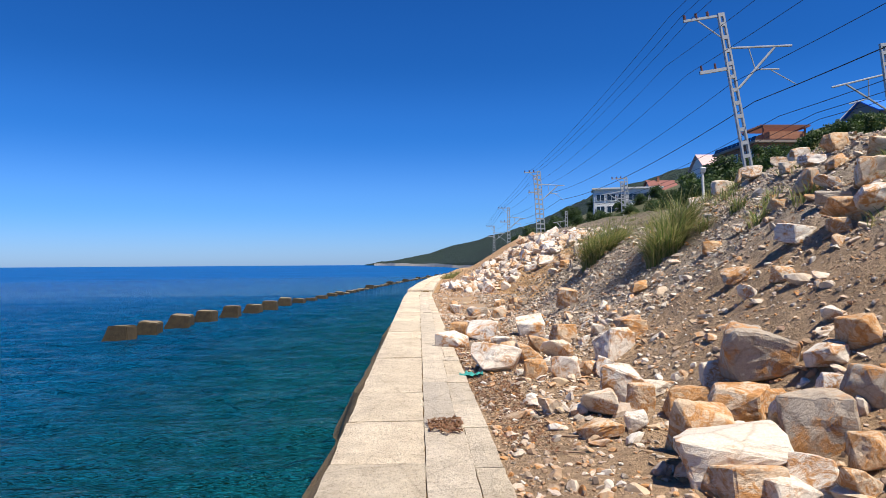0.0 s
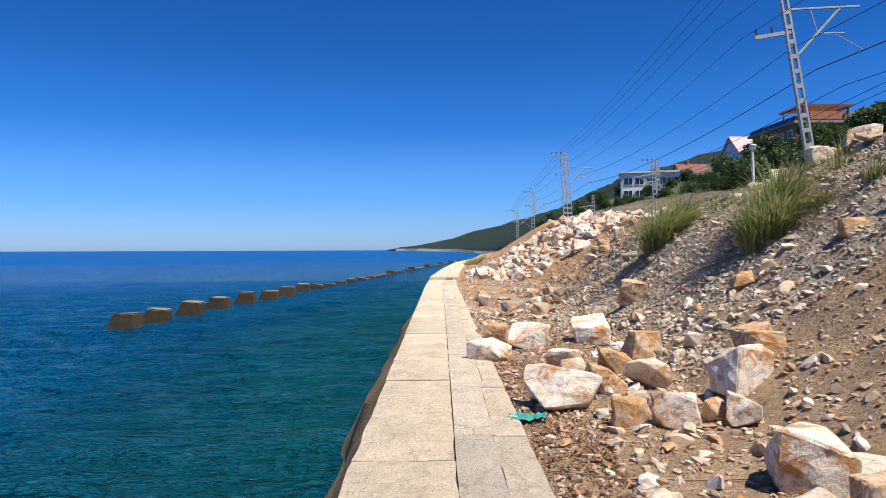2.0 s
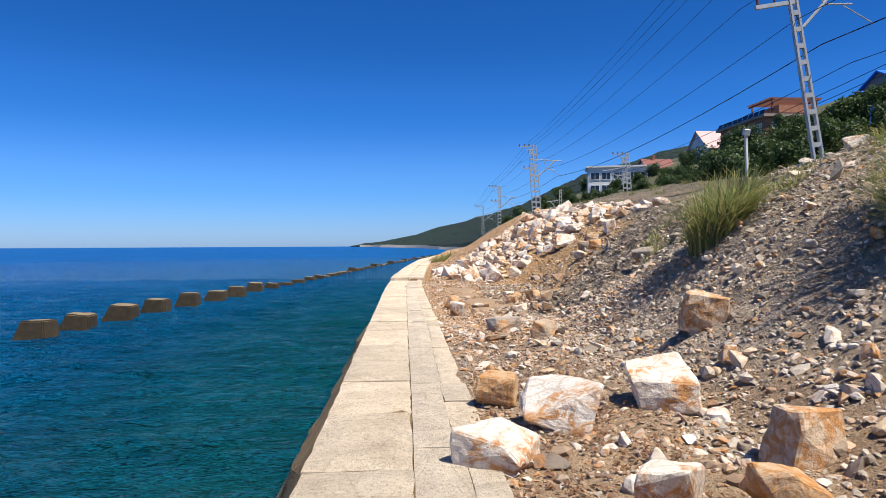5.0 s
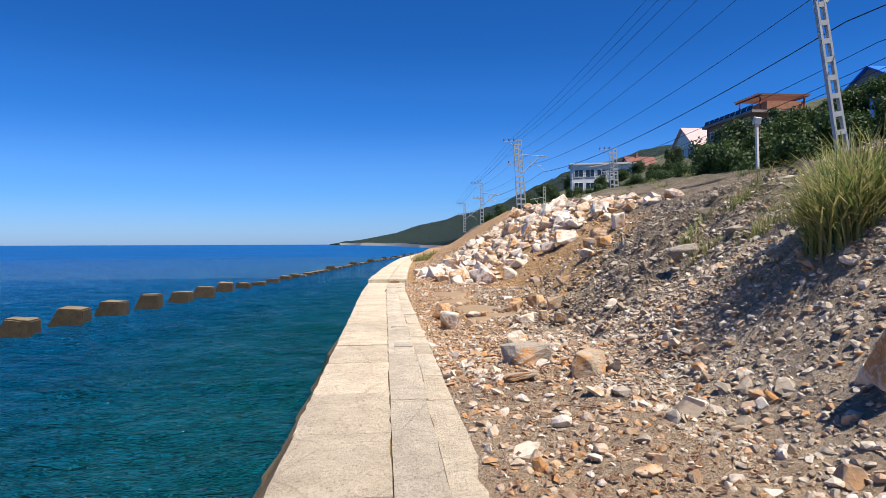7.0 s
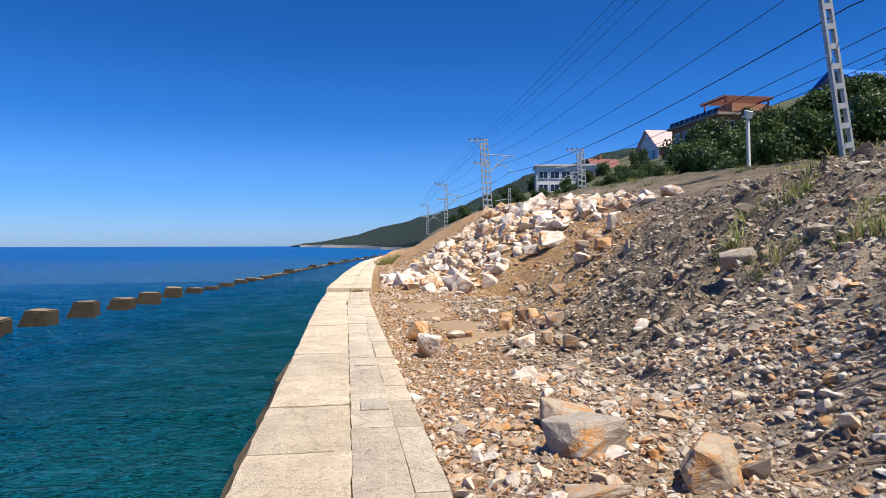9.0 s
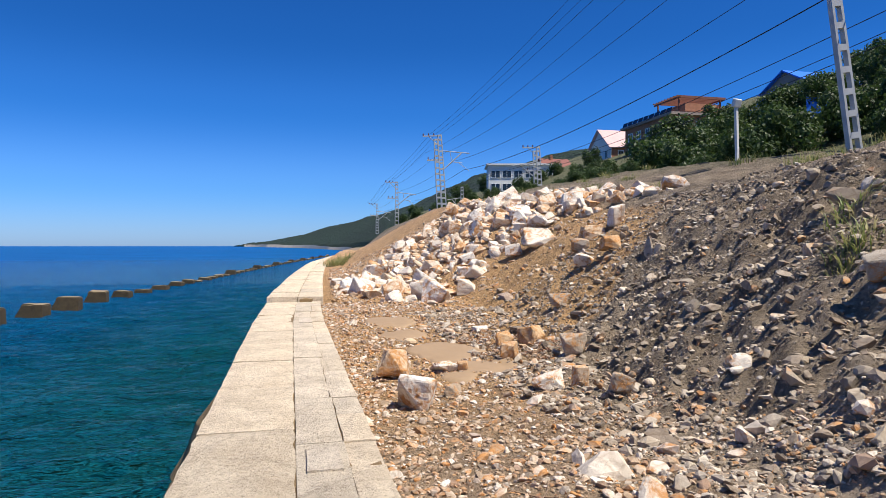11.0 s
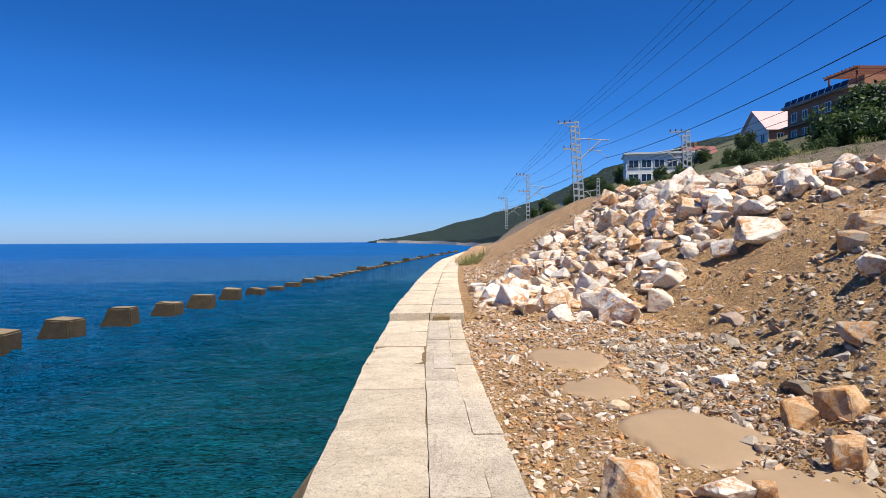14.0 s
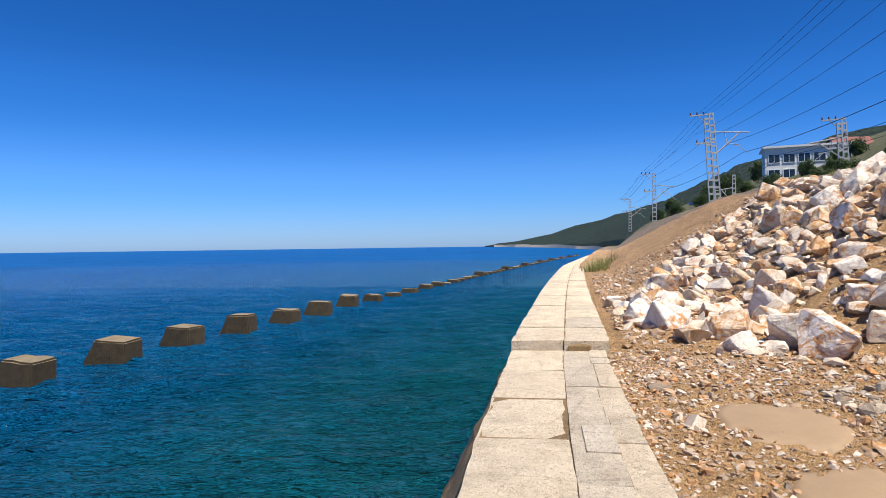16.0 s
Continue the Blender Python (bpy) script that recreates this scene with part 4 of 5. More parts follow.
for x, y, w in ((-3.0, 8.5, 1.3), (-4.4, 30.6, 1.6), (-5.2, 31.8, 1.4), (-3.4, 31.9, 0.9), (-1.9, 33.2, 0.6), (-2.2, 12.3, 1.0), (-2.6, 18.2, 1.1), (-3.6, 20.5, 1.3), (-2.0, 29.9, 0.7), (-4.6, 24.5, 1.2), (-2.5, 5.2, 1.0)):
    ob = new("boulder", rb.choice(WEEDY))
    ob.matrix_world = pose(2.06 * x, y + 8.5, SEA - 0.30 - 0.45 * w, 0, 0, rb.uniform(0, 360)) @ Matrix.Diagonal((1.5 * w, 1.3 * w, 0.8 * w, 1))
    tagged(ob, "weed-covered stone under the clear shallow water", "boulder", "stones under water")


# ---- railway masts and cables ----
def ladder_mast(parent, height, w0, w1, dx=0.0, dy=0.0):
    """A concrete mast with rectangular openings: two tapering legs and the rungs between them."""
    n = int(height / 0.8)
    for sgn in (-1, 1):
        bm = bmesh.new()
        a, b = Vector((sgn * (w0 / 2 - 0.06), 0, 0)), Vector((sgn * (w1 / 2 - 0.06), 0, height))
        m = Matrix.Translation((a + b) / 2) @ (b - a).to_track_quat("Z", "Y").to_matrix().to_4x4() @ Matrix.Diagonal((0.22, 0.11, (b - a).length, 1))
        bmesh.ops.create_cube(bm, size=1, matrix=m)
        part("leg", bm, M_STEEL, parent).location = (dx, dy, 0)
    for i in range(n + 1):
        w = w0 + (w1 - w0) * i / n
        bm = bmesh.new()
        add_box(bm, (w - 0.2, 0.22, 0.24), (0, 0, min(height - 0.12, height * i / n + 0.12)))
        part("rung", bm, M_STEEL, parent).location = (dx, dy, 0)


def railway_mast(name, x, y, z, height, lean, w0=0.95, w1=0.6, top_arm=True, side=1, reach=3.6, label="", second=0.0):
    root = new(name)
    root.matrix_world = pose(x, y, z, 0, lean, 0)
    tagged(root, label or "grey concrete railway mast with ladder-like openings and cable arms", "railway mast", "masts along the railway")
    ladder_mast(root, height, w0, w1)
    if second:
        ladder_mast(root, height - 0.8, w0, w1, -second, -1.5)
    if top_arm:
        bm = bmesh.new()
        add_box(bm, (2.5, 0.14, 0.14), (-1.2, 0, height - 0.15))
        add_rod(bm, (-1.6, 0, height - 0.2), (-0.25, 0, height - 1.5), 0.05)
        part("top_arm", bm, M_STEEL, root)
        for k_ in range(3):
            bm = bmesh.new()
            add_rod(bm, (-2.35 + 0.75 * k_, 0, height - 0.1), (-2.35 + 0.75 * k_, 0, height + 0.22), 0.09, 8)
            part("insulator", bm, M_INSUL, root)
        bm = bmesh.new()
        add_box(bm, (2.2, 0.16, 0.2), (-0.9, 0, height - 3.55))
        part("lower_arm", bm, M_STEEL, root)
        for k_ in range(2):
            bm = bmesh.new()
            add_rod(bm, (-1.85 + 0.9 * k_, 0, height - 3.45), (-1.85 + 0.9 * k_, 0, height - 3.1), 0.07, 8)
            part("insulator", bm, M_INSUL, root)
    bm = bmesh.new()
    h2 = height - 2.3
    add_rod(bm, (0.3 * side, 0, h2), ((reach + 0.6) * side, 0, h2 - 0.45), 0.07)
    add_rod(bm, (0.3 * side, 0, h2 - 2.6), (reach * 0.85 * side, 0, h2 - 0.4), 0.08)
    add_rod(bm, (1.4 * side, 0, h2 - 0.2), (1.6 * side, 0, h2 - 1.7), 0.045)
    add_rod(bm, (1.7 * side, 0, h2 - 1.6), (3.1 * side, 0, h2 - 1.8), 0.05)
    add_rod(bm, (2.6 * side, 0, h2 - 1.8), (4.0 * side, 0, h2 - 2.9), 0.035)
    part("cantilever", bm, M_STEEL, root)
    return root


railway_mast("railway_mast", 21.6, 40.4, 4.8, 12.7, -9.5, 0.6, 0.42)
railway_mast("railway_mast", 35.6, 46.0, 6.0, 11.5, -7.0, 0.6, 0.42, top_arm=False, side=-1)
railway_mast("railway_mast", 22.0, 110, 4.8, 12.4, -3.5, 0.9, 0.6, second=0.95, label="pair of grey railway masts joined by cable arms")
railway_mast("railway_mast", 37.0, 111, 6.2, 10.0, -3.0, 0.85, 0.55, side=-1, second=1.2, label="pair of grey railway masts with a cantilever arm")
railway_mast("railway_mast", 23.2, 159, 5.0, 10.2, 0.0, 0.9, 0.6)
railway_mast("railway_mast", 35.3, 150, 6.0, 7.6, 0.0, 0.8, 0.55, top_arm=False, side=-1, reach=2.5)
railway_mast("railway_mast", 26.5, 215, 5.0, 9.0, 0.0, 0.9, 0.6)
railway_mast("railway_mast", 17.0, -22, 4.6, 12.6, 0.0)


def cable(points, r, label="black overhead cable sagging between the masts", sag=0.5):
    verts_path = []
    for a, b in zip(points, points[1:]):
        a, b = Vector(a), Vector(b)
        for i in range(14):
            t = i / 14
            p = a.lerp(b, t)
            p.z -= sag * 4 * t * (1 - t) * ((b - a).length / 62) ** 2
            verts_path.append(p)
    verts_path.append(Vector(points[-1]))
    cu = bpy.data.curves.new("cable", "CURVE")
    cu.dimensions, cu.bevel_depth, cu.bevel_resolution = "3D", r, 0
    sp = cu.splines.new("POLY")
    sp.points.add(len(verts_path) - 1)
    for q, p in zip(sp.points, verts_path):
        q.co = (*p, 1)
    cu.materials.append(M_WIRE)
    return tagged(new("overhead_cable", cu), label, "cable", "overhead cables")


for dx in (-2.35, -1.6, -0.85):
    cable([(16.4 + dx, -22, 17.2), (18.5 + dx, 40.4, 17.0), (22.2 + dx, 110, 17.2), (23.1 + dx, 159, 15.2), (26.4 + dx, 215, 14.0)], 0.018)
for ax, az_, r in ((17.3, 13.4, 0.016), (20.2, 12.9, 0.02), (21.6, 11.7, 0.03), (23.2, 10.8, 0.02), (25.6, 11.0, 0.02), (25.8, 10.6, 0.02), (15.9, 13.9, 0.014)):
    cable([(ax - 2.6, -22, az_), (ax, 40.4, az_), (ax + 3.2, 110, az_ + 0.6), (ax + 4.0, 159, az_ + 0.4), (ax + 7, 215, az_)], r, sag=0.9)

# ---- the lamp post on the crest ----
lamp = new("lamp_post")
lamp.matrix_world = pose(21.0, 46.5, 5.2, 0, -1.5, 0)
tagged(lamp, "white concrete lamp post with a square floodlight on top", "lamp post")
M_WHITE = simple("chalky white paint", (0.72, 0.70, 0.66), 0.8, 0, 0.2, 2.0)
bm = bmesh.new()
add_box(bm, (0.16, 0.16, 3.1), (0, 0, 1.3), bevel=0.03)
part("post", bm, M_WHITE, lamp)
bm = bmesh.new()
add_box(bm, (0.4, 0.26, 0.4), (0, -0.05, 3.05), pose(0, 0, 0, 15, 8, 0), bevel=0.04)
part("floodlight", bm, simple("grey lamp housing", (0.62, 0.62, 0.60), 0.5), lamp)
bm = bmesh.new()
add_box(bm, (0.08, 0.08, 0.2), (0, 0, 2.85))
part("bracket", bm, M_STEEL, lamp)


# ---- trees, bushes and grass ----
M_LEAF = leaf_material("dark foliage", [(0.025, 0.055, 0.014), (0.045, 0.09, 0.024), (0.085, 0.125, 0.035), (0.035, 0.07, 0.02)])
M_GRASS = leaf_material("reed grass", [(0.10, 0.16, 0.04), (0.20, 0.25, 0.07), (0.40, 0.35, 0.15), (0.12, 0.18, 0.05), (0.46, 0.38, 0.20), (0.18, 0.22, 0.07)])
M_BARK = simple("bark", (0.12, 0.09, 0.06), 0.9, 0, 0.4, 4.0)


def tree_kind(seed, height, width, leaves=5200, leaf=0.2):
    """Trunk with limbs, and a crown of leaves gathered in uneven clumps."""
    g = np.random.default_rng(seed)
    root = new("tree")
    bm = bmesh.new()
    top = Vector((g.normal(0, 0.2), g.normal(0, 0.2), height * 0.6))
    m = Matrix.Translation(top / 2) @ top.to_track_quat("Z", "Y").to_matrix().to_4x4()
    bmesh.ops.create_cone(bm, cap_ends=True, segments=8, radius1=height * 0.035, radius2=height * 0.012, depth=top.length, matrix=m)
    clumps = []
    for i in range(22):
        a, rr, zz = g.uniform(0, 6.283), width * 0.5 * g.uniform(0.1, 0.85) ** 0.6, height * g.uniform(0.18, 0.92)
        rr *= 1.15 - abs(zz / height - 0.45) * 0.9
        c = Vector((rr * math.cos(a), rr * math.sin(a), zz))
        clumps.append((c, width * g.uniform(0.13, 0.25)))
        if i < 9:
            s = top * g.uniform(0.4, 0.95)
            mm = Matrix.Translation((s + c) / 2) @ (c - s).to_track_quat("Z", "Y").to_matrix().to_4x4()
            bmesh.ops.create_cone(bm, cap_ends=True, segments=5, radius1=height * 0.012, radius2=height * 0.004, depth=(c - s).length, matrix=mm)
    part("trunk", bm, M_BARK, root)
    which = g.integers(0, len(clumps), leaves)
    cen = np.array([clumps[i][0] for i in which])
    rad = np.array([clumps[i][1] for i in which])
    d = g.normal(0, 1, (leaves, 3))
    d /= np.linalg.norm(d, axis=1)[:, None]
    pos_ = cen + d * (rad * g.uniform(0.55, 1.1, leaves))[:, None]
    nrm = d + g.normal(0, 0.55, (leaves, 3))
    nrm /= np.linalg.norm(nrm, axis=1)[:, None]
    u = np.cross(nrm, g.normal(0, 1, (leaves, 3)))
    u /= np.linalg.norm(u, axis=1)[:, None]
    v = np.cross(nrm, u)
    sz = leaf * g.uniform(0.6, 1.3, leaves)[:, None]
    quad = np.stack([pos_ + u * sz, pos_ + v * sz * 0.55, pos_ - u * sz, pos_ - v * sz * 0.55], 1).reshape(-1, 3)
    crown = mesh_ob("crown", quad.tolist(), np.arange(leaves * 4).reshape(-1, 4).tolist(), M_LEAF, root)
    tagged(root, "dense dark green broad-leaved tree above the railway", "tree", "trees above the railway")
    return root


TREES = [tree_kind(301, 6.5, 6.0), tree_kind(302, 6.0, 6.6), tree_kind(303, 7.5, 5.6), tree_kind(304, 4.2, 5.0, 3600, 0.18)]
SPOTS = [(33, 74, 3, 1.5), (36, 70, 1, 0.85), (37, 78, 0, 1.15), (40.5, 74, 1, 1.0), (43.5, 78, 2, 0.95), (42, 68, 3, 1.1), (46.5, 75, 0, 1.0), (49, 72, 2, 0.9), (51.5, 77, 2, 0.7), (54.5, 75, 0, 0.75), (57, 80, 2, 0.65),
         (47, 66, 3, 1.0), (44, 84, 3, 1.0), (40, 86, 3, 1.0), (38, 92, 3, 0.9), (42, 104, 3, 0.8), (46, 118, 3, 0.8), (44, 132, 3, 0.7), (41, 148, 3, 0.8), (37, 160, 3, 0.9),
         (66, 80, 2, 0.85), (74, 90, 1, 0.9),
         (30, 64, 3, 1.0), (34, 63, 3, 1.1), (38, 62, 3, 1.2), (42, 61, 3, 1.2), (46, 60, 3, 1.3), (50, 62, 3, 1.2), (54, 66, 3, 1.2), (41, 56, 3, 0.9), (47, 54, 3, 1.0), (58, 70, 0, 1.0), (52, 56, 3, 1.1), (24, 62, 3, 0.45), (27, 58, 3, 0.5), (23, 69, 3, 0.45), (27, 72, 3, 0.6), (29, 78, 3, 0.8), (25, 84, 3, 0.5), (30, 88, 3, 0.7), (28, 96, 3, 0.6), (32, 102, 3, 0.7), (31, 70, 3, 1.25),
         (46, 160, 3, 0.7), (50, 157, 3, 0.7), (54, 154, 3, 0.7), (42, 166, 3, 0.9), (36, 176, 3, 1.0), (40, 186, 3, 1.1), (35, 198, 3, 1.1), (44, 200, 1, 0.9), (50, 206, 1, 0.9), (34, 216, 3, 1.2), (40, 225, 1, 0.9), (58, 205, 1, 0.9), (66, 190, 3, 0.9), (60, 160, 3, 0.8), (62, 146, 3, 0.9)]
for k, (x, y, i, sc) in enumerate(SPOTS):
    ob = TREES[i] if all(SPOTS[j][2] != i for j in range(k)) else copy_thing(TREES[i], Matrix.Identity(4))
    sc *= 0.8 if x < 50 else 1.0
    ob.scale = (sc, sc, sc)
    ob.location, ob.rotation_euler = (x, y, float(land(x, y)) - 0.3), (0, 0, rb.uniform(0, 6.28))


def grass_clump(x, y, blades, height, spread, seed, label, name="grass_clump"):
    g = np.random.default_rng(seed)
    verts, faces = [], []
    z0 = float(rough_land(x, y))
    for i in range(blades):
        a, r = g.uniform(0, 6.283), spread * 0.5 * g.uniform(0, 1) ** 0.7
        bx, by = r * math.cos(a), r * math.sin(a)
        bz = float(rough_land(x + bx, y + by)) - z0 - 0.03
        h, out, w = height * g.uniform(0.45, 1.15), g.uniform(0.1, 1.35), g.uniform(0.006, 0.014)
        da = a + g.normal(0, 0.7)
        dx, dy = math.cos(da), math.sin(da)
        base = len(verts)
        for j in range(5):
            t = j / 4
            o = out * h * t * t
            zz = h * (t - 0.45 * out * t**3)
            ww = w * (1 - t) + 0.002
            px, py = bx + dx * o, by + dy * o
            verts += [(px - dy * ww, py + dx * ww, bz + zz), (px + dy * ww, py - dx * ww, bz + zz)]
        faces += [(base + 2 * j, base + 2 * j + 1, base + 2 * j + 3, base + 2 * j + 2) for j in range(4)]
    ob = mesh_ob(name, verts, faces, M_GRASS)
    ob.location = (x, y, z0)
    return tagged(ob, label, "grass", "grass on the bank")


grass_clump(5.3, 18.7, 900, 1.15, 0.9, 1, "tall clump of green and straw reed grass")
grass_clump(5.9, 19.5, 600, 1.1, 0.9, 2, "tall clump of green and straw reed grass")
grass_clump(5.7, 14.6, 900, 1.1, 0.85, 3, "tall clump of dark green reed grass")
grass_clump(6.3, 15.4, 600, 1.1, 0.8, 4, "tall clump of dark green reed grass")
for k in range(46):
    x, y = rb.uniform(6.2, 9.5), rb.uniform(7, 27)
    grass_clump(x, y, 70, rb.uniform(0.22, 0.5), rb.uniform(0.3, 0.8), 50 + k, "low tuft of green weeds on the bank")
for k in range(26):
    x, y = rb.uniform(11, 20), rb.uniform(24, 60)
    grass_clump(x, y, 80, rb.uniform(0.3, 0.6), rb.uniform(0.6, 1.4), 120 + k, "low tuft of dry weeds on the crest")
for k in range(4):
    grass_clump(float(wall_mid(64 + 2 * k)) + 1.2 + 0.3 * k, 64 + 2 * k, 150, 0.8, 1.4, 160 + k, "yellow-green tuft of grass by the wall")


# ---- houses on the hillside ----
M_BRICK = simple("red-brown brick", (0.36, 0.16, 0.09), 0.85, 0, 0.3, 1.5)
M_PLASTER = simple("white plaster", (0.74, 0.73, 0.70), 0.85, 0, 0.12, 0.6)
M_GREYWALL = simple("brown-grey render", (0.30, 0.24, 0.20), 0.85, 0, 0.2, 0.6)
M_ROOFPINK = simple("faded pink roof sheet", (0.60, 0.40, 0.38), 0.5, 0, 0.15, 0.8)
M_ROOFRED = simple("red-brown roof sheet", (0.20, 0.06, 0.045), 0.6, 0, 0.2, 0.8)
M_BLUE = simple("bright blue sheet", (0.02, 0.17, 0.72), 0.45, 0, 0.15, 0.8)
M_TIMBER = simple("red-brown timber", (0.20, 0.07, 0.04), 0.7, 0, 0.25, 1.0)
M_FRAME = simple("white window frame", (0.78, 0.78, 0.76), 0.4, 0, 0.05)
M_PANEL = simple("dark solar panel", (0.015, 0.02, 0.05), 0.2, 0.3, 0.2)
M_GLASS, gn, gl, gb = mat("window glass")
gb.inputs["Base Color"].default_value = (0.02, 0.03, 0.04, 1)
gb.inputs["Roughness"].default_value = 0.06


def window(parent, x, y, z, w, h, face):
    """A window with frame, pane and mullion; face 'x' looks to -x, 'y' to -y."""
    bm = bmesh.new()
    t = 0.12
    for sx in (-1, 1):
        add_box(bm, (t, 0.16, h), (sx * (w - t) / 2, 0, 0))
        add_box(bm, (w - 2 * t, 0.16, t), (0, 0, sx * (h - t) / 2))
    add_box(bm, (0.08, 0.14, h - 2 * t), (0, 0, 0))
    ob = part("window", bm, M_FRAME, parent)
    ob.matrix_local = pose(x, y, z, 0, 0, -90 if face == "x" else 0)
    bm = bmesh.new()
    add_box(bm, (w - 2 * t, 0.05, h - 2 * t), (0, 0.03, 0))
    part("pane", bm, M_GLASS, ob)


def house(x, y, z, sx, sy, sz, material, label, turn=0.0, name="house"):
    """A block of walls whose near corner, towards -x and -y, stands at x, y."""
    root = new(name)
    root.matrix_world = pose(x, y, z, 0, 0, turn)
    tagged(root, label, "house", "houses on the hillside")
    bm = bmesh.new()
    add_box(bm, (sx, sy, sz), (sx / 2, sy / 2, sz / 2))
    part("wall", bm, material, root)
    return root


h2 = house(63.7, 118.5, 11.0, 11.0, 16.0, 12.6, M_BRICK, "brown brick house with flat roof, solar panels and pergola")
bm = bmesh.new()
add_box(bm, (12.2, 17.4, 0.45), (5.4, 8.0, 12.82))
part("roof", bm, M_GREYWALL, h2)
for i in range(9):
    bm = bmesh.new()
    add_box(bm, (0.12, 1.5, 0.9), (-0.35, 0.6 + 1.85 * i, 13.45), pose(0, 0, 0, 0, 18, 0))
    part("solar_panel", bm, M_PANEL, h2)
for zz in (5.2, 8.0, 10.9):
    for i in range(5):
        window(h2, -0.04, 1.9 + 3.0 * i, zz, 1.5, 1.6, "x")
    for i in range(3):
        window(h2, 2.0 + 3.3 * i, -0.04, zz, 1.7, 1.6, "y")
bm = bmesh.new()
add_box(bm, (0.2, 8.0, 0.25), (1.2, 3.7, 15.65))
add_box(bm, (8.4, 0.2, 0.25), (5.5, -0.25, 15.65))
add_box(bm, (0.2, 8.0, 0.25), (9.8, 3.7, 15.65))
pergola = part("pergola", bm, M_TIMBER, h2, "red-brown timber pergola")
for px in (1.5, 9.5):
    for py in (0.5, 7.0):
        bm = bmesh.new()
        add_box(bm, (0.22, 0.22, 2.7), (px, py, 14.3))
        part("post", bm, M_TIMBER, pergola)
for i in range(9):
    bm = bmesh.new()
    add_box(bm, (9.6, 0.14, 0.22), (5.5, 0.1 + 0.9 * i, 15.9))
    part("slat", bm, M_TIMBER, pergola)
bm = bmesh.new()
add_box(bm, (7.0, 6.0, 1.9), (6.5, 4.0, 14.0))
part("roof_room", bm, M_BRICK, h2)
for i in range(3):
    bm = bmesh.new()
    add_box(bm, (1.2, 5.0, 0.15), (-0.7, 2.6 + 5.4 * i, 9.3))
    part("balcony", bm, M_GREYWALL, h2)


def gable_house(x, y, z, sx, sy, sz, rise, wall_m, side_m, roof_m, label):
    root = house(x, y, z, sx, sy, sz, side_m, label)
    bm = bmesh.new()
    a = [bm.verts.new(p) for p in ((-0.15, -0.02, 0), (-0.15, sy + 0.02, 0), (-0.15, sy + 0.02, sz), (-0.15, sy / 2, sz + rise), (-0.15, -0.02, sz))]
    bm.faces.new(a)
    back = [bm.verts.new((-0.02, v.co.y, v.co.z)) for v in a]
    bm.faces.new(back[::-1])
    for q in range(5):
        bm.faces.new((a[q], a[q - 1], back[q - 1], back[q]))
    part("gable", bm, wall_m, root, "plastered gable")
    for s_ in (-1, 1):
        bm = bmesh.new()
        length = math.hypot(sy / 2 + 0.6, rise * (1 + 1.2 / sy))
        ang = math.degrees(math.atan2(rise, sy / 2))
        add_box(bm, (sx + 1.4, length, 0.18), (sx / 2 - 0.1, sy / 2 + s_ * (sy / 4 + 0.25), sz + rise / 2 - 0.05), pose(0, 0, 0, -s_ * ang, 0, 0))
        part("roof_slope", bm, roof_m, root)
    return root


h1 = gable_house(68.7, 149.5, 13.5, 10, 10.5, 9.5, 4.2, M_PLASTER, M_BRICK, M_ROOFPINK, "white gabled house with brick sides and a faded pink roof")
for zz in (4.8, 7.9):
    for i in range(3):
        window(h1, -0.2, 2.0 + 3.2 * i, zz, 1.5, 1.9, "x")
    for i in range(2):
        window(h1, 2.2 + 3.6 * i, -0.05, zz, 1.4, 1.7, "y")
lw = house(48.5, 174, 11.6, 17.5, 9, 9.6, M_PLASTER, "long white flat-roofed building with rows of dark windows", -14)
for zz in (4.2, 7.4):
    for i in range(6):
        window(lw, 1.7 + 2.8 * i, -0.05, zz, 2.3, 1.9, "y")
    for i in range(2):
        window(lw, -0.05, 2.4 + 3.6 * i, zz, 1.8, 1.8, "x")
bm = bmesh.new()
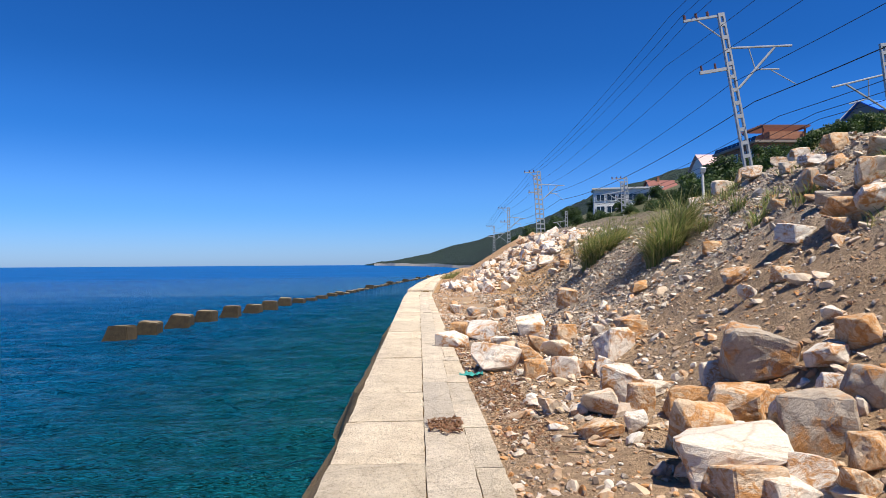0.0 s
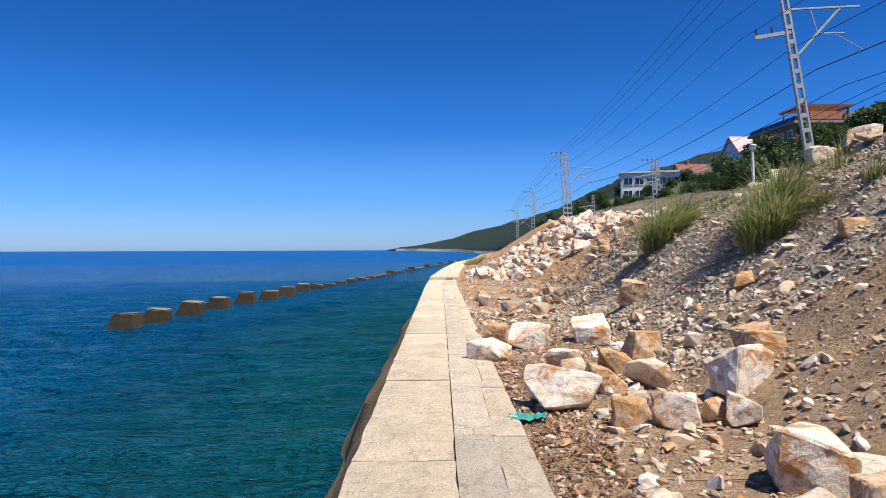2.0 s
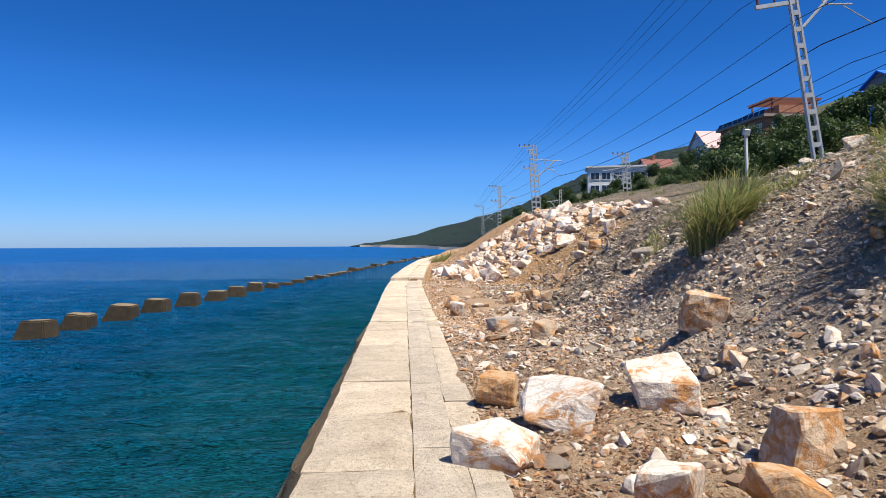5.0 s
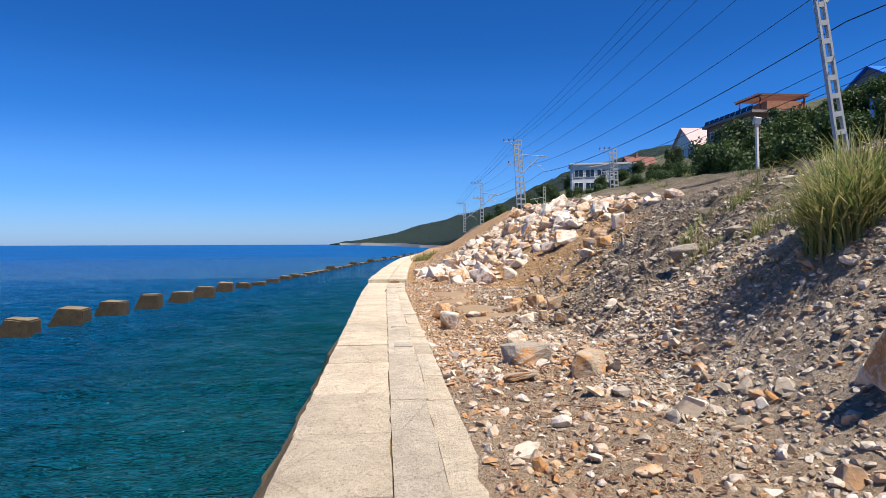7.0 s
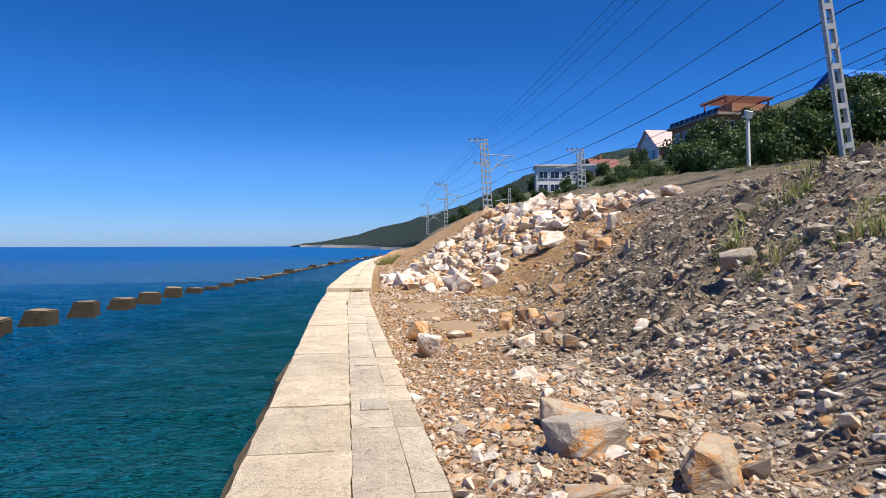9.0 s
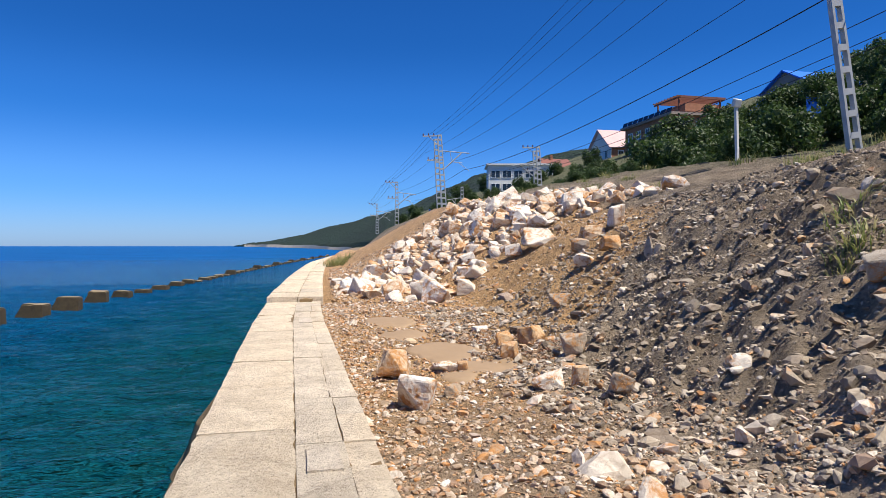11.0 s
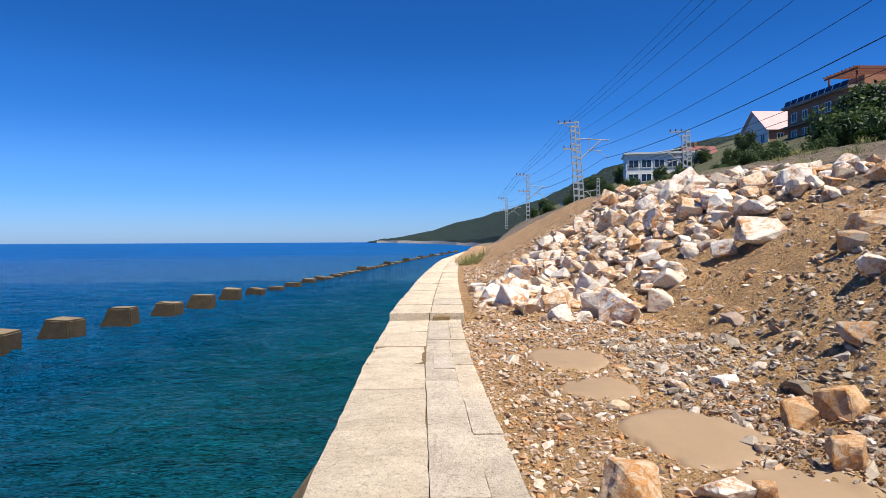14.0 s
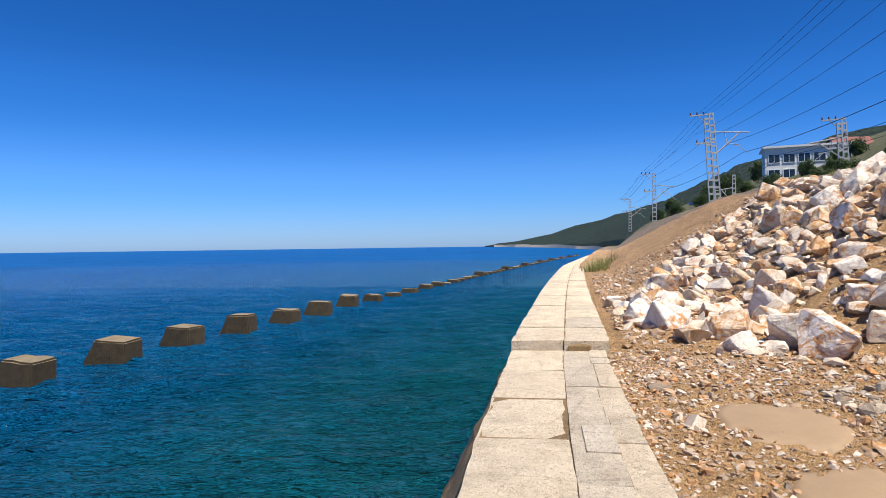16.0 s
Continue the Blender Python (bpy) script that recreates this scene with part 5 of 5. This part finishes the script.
add_box(bm, (18.4, 10, 0.4), (8.7, 4.5, 9.8))
part("roof", bm, M_PLASTER, lw)
rr_ = gable_house(73.5, 198, 16, 8, 8, 8.0, 3.0, M_PLASTER, M_PLASTER, M_ROOFRED, "white house with a red-brown hipped roof and chimney")
bm = bmesh.new()
add_box(bm, (0.7, 0.7, 2.0), (3.0, 3.6, 11.3))
part("chimney", bm, M_BRICK, rr_)
for i in range(3):
    window(rr_, 2 + 3 * i, -0.05, 6.6, 1.3, 1.5, "y")
b1 = gable_house(63, 88, 12.5, 9, 10, 7.2, 2.2, M_PLASTER, M_PLASTER, M_BLUE, "pale house under a bright blue sheet roof")
for i in range(3):
    window(b1, -0.2, 2 + 3 * i, 5.4, 1.5, 1.6, "x")
b2 = gable_house(74, 100, 16, 9, 9, 9.5, 2.4, M_GREYWALL, M_GREYWALL, M_BLUE, "grey-brown house under a bright blue roof")
for i in range(3):
    window(b2, -0.2, 1.6 + 2.9 * i, 7.6, 1.4, 1.6, "x")
b3 = house(47, 228, 8.5, 5, 6, 4.6, M_PLASTER, "small white house under a blue roof far along the shore")
bm = bmesh.new()
add_box(bm, (6, 7, 0.5), (2.5, 3, 4.8))
part("roof", bm, M_BLUE, b3)
window(b3, 1.4, -0.05, 2.6, 1.2, 1.3, "y")

fence = new("tarpaulin_fence")
fence.matrix_world = pose(47.2, 71, float(land(48, 71)) + 0.2, 0, 0, -8)
tagged(fence, "bright blue tarpaulin stretched on a fence above the bank", "fence")
for i in range(5):
    bm = bmesh.new()
    add_rod(bm, (1.5 * i, 0, -0.8), (1.5 * i, 0, 2.9), 0.05)
    part("post", bm, M_STEEL, fence)
V_, U_ = np.meshgrid(np.linspace(0, 1, 9), np.linspace(0, 1, 33))
bx = grid_mesh("tarpaulin", U_ * 6.2 - 0.1, -0.09 + 0.12 * fbm(U_ * 7, V_ * 4, 3, 8), 0.7 + V_ * (2.1 - 0.5 * U_) + 0.1 * np.sin(U_ * 9), M_BLUE)
bx.parent = fence
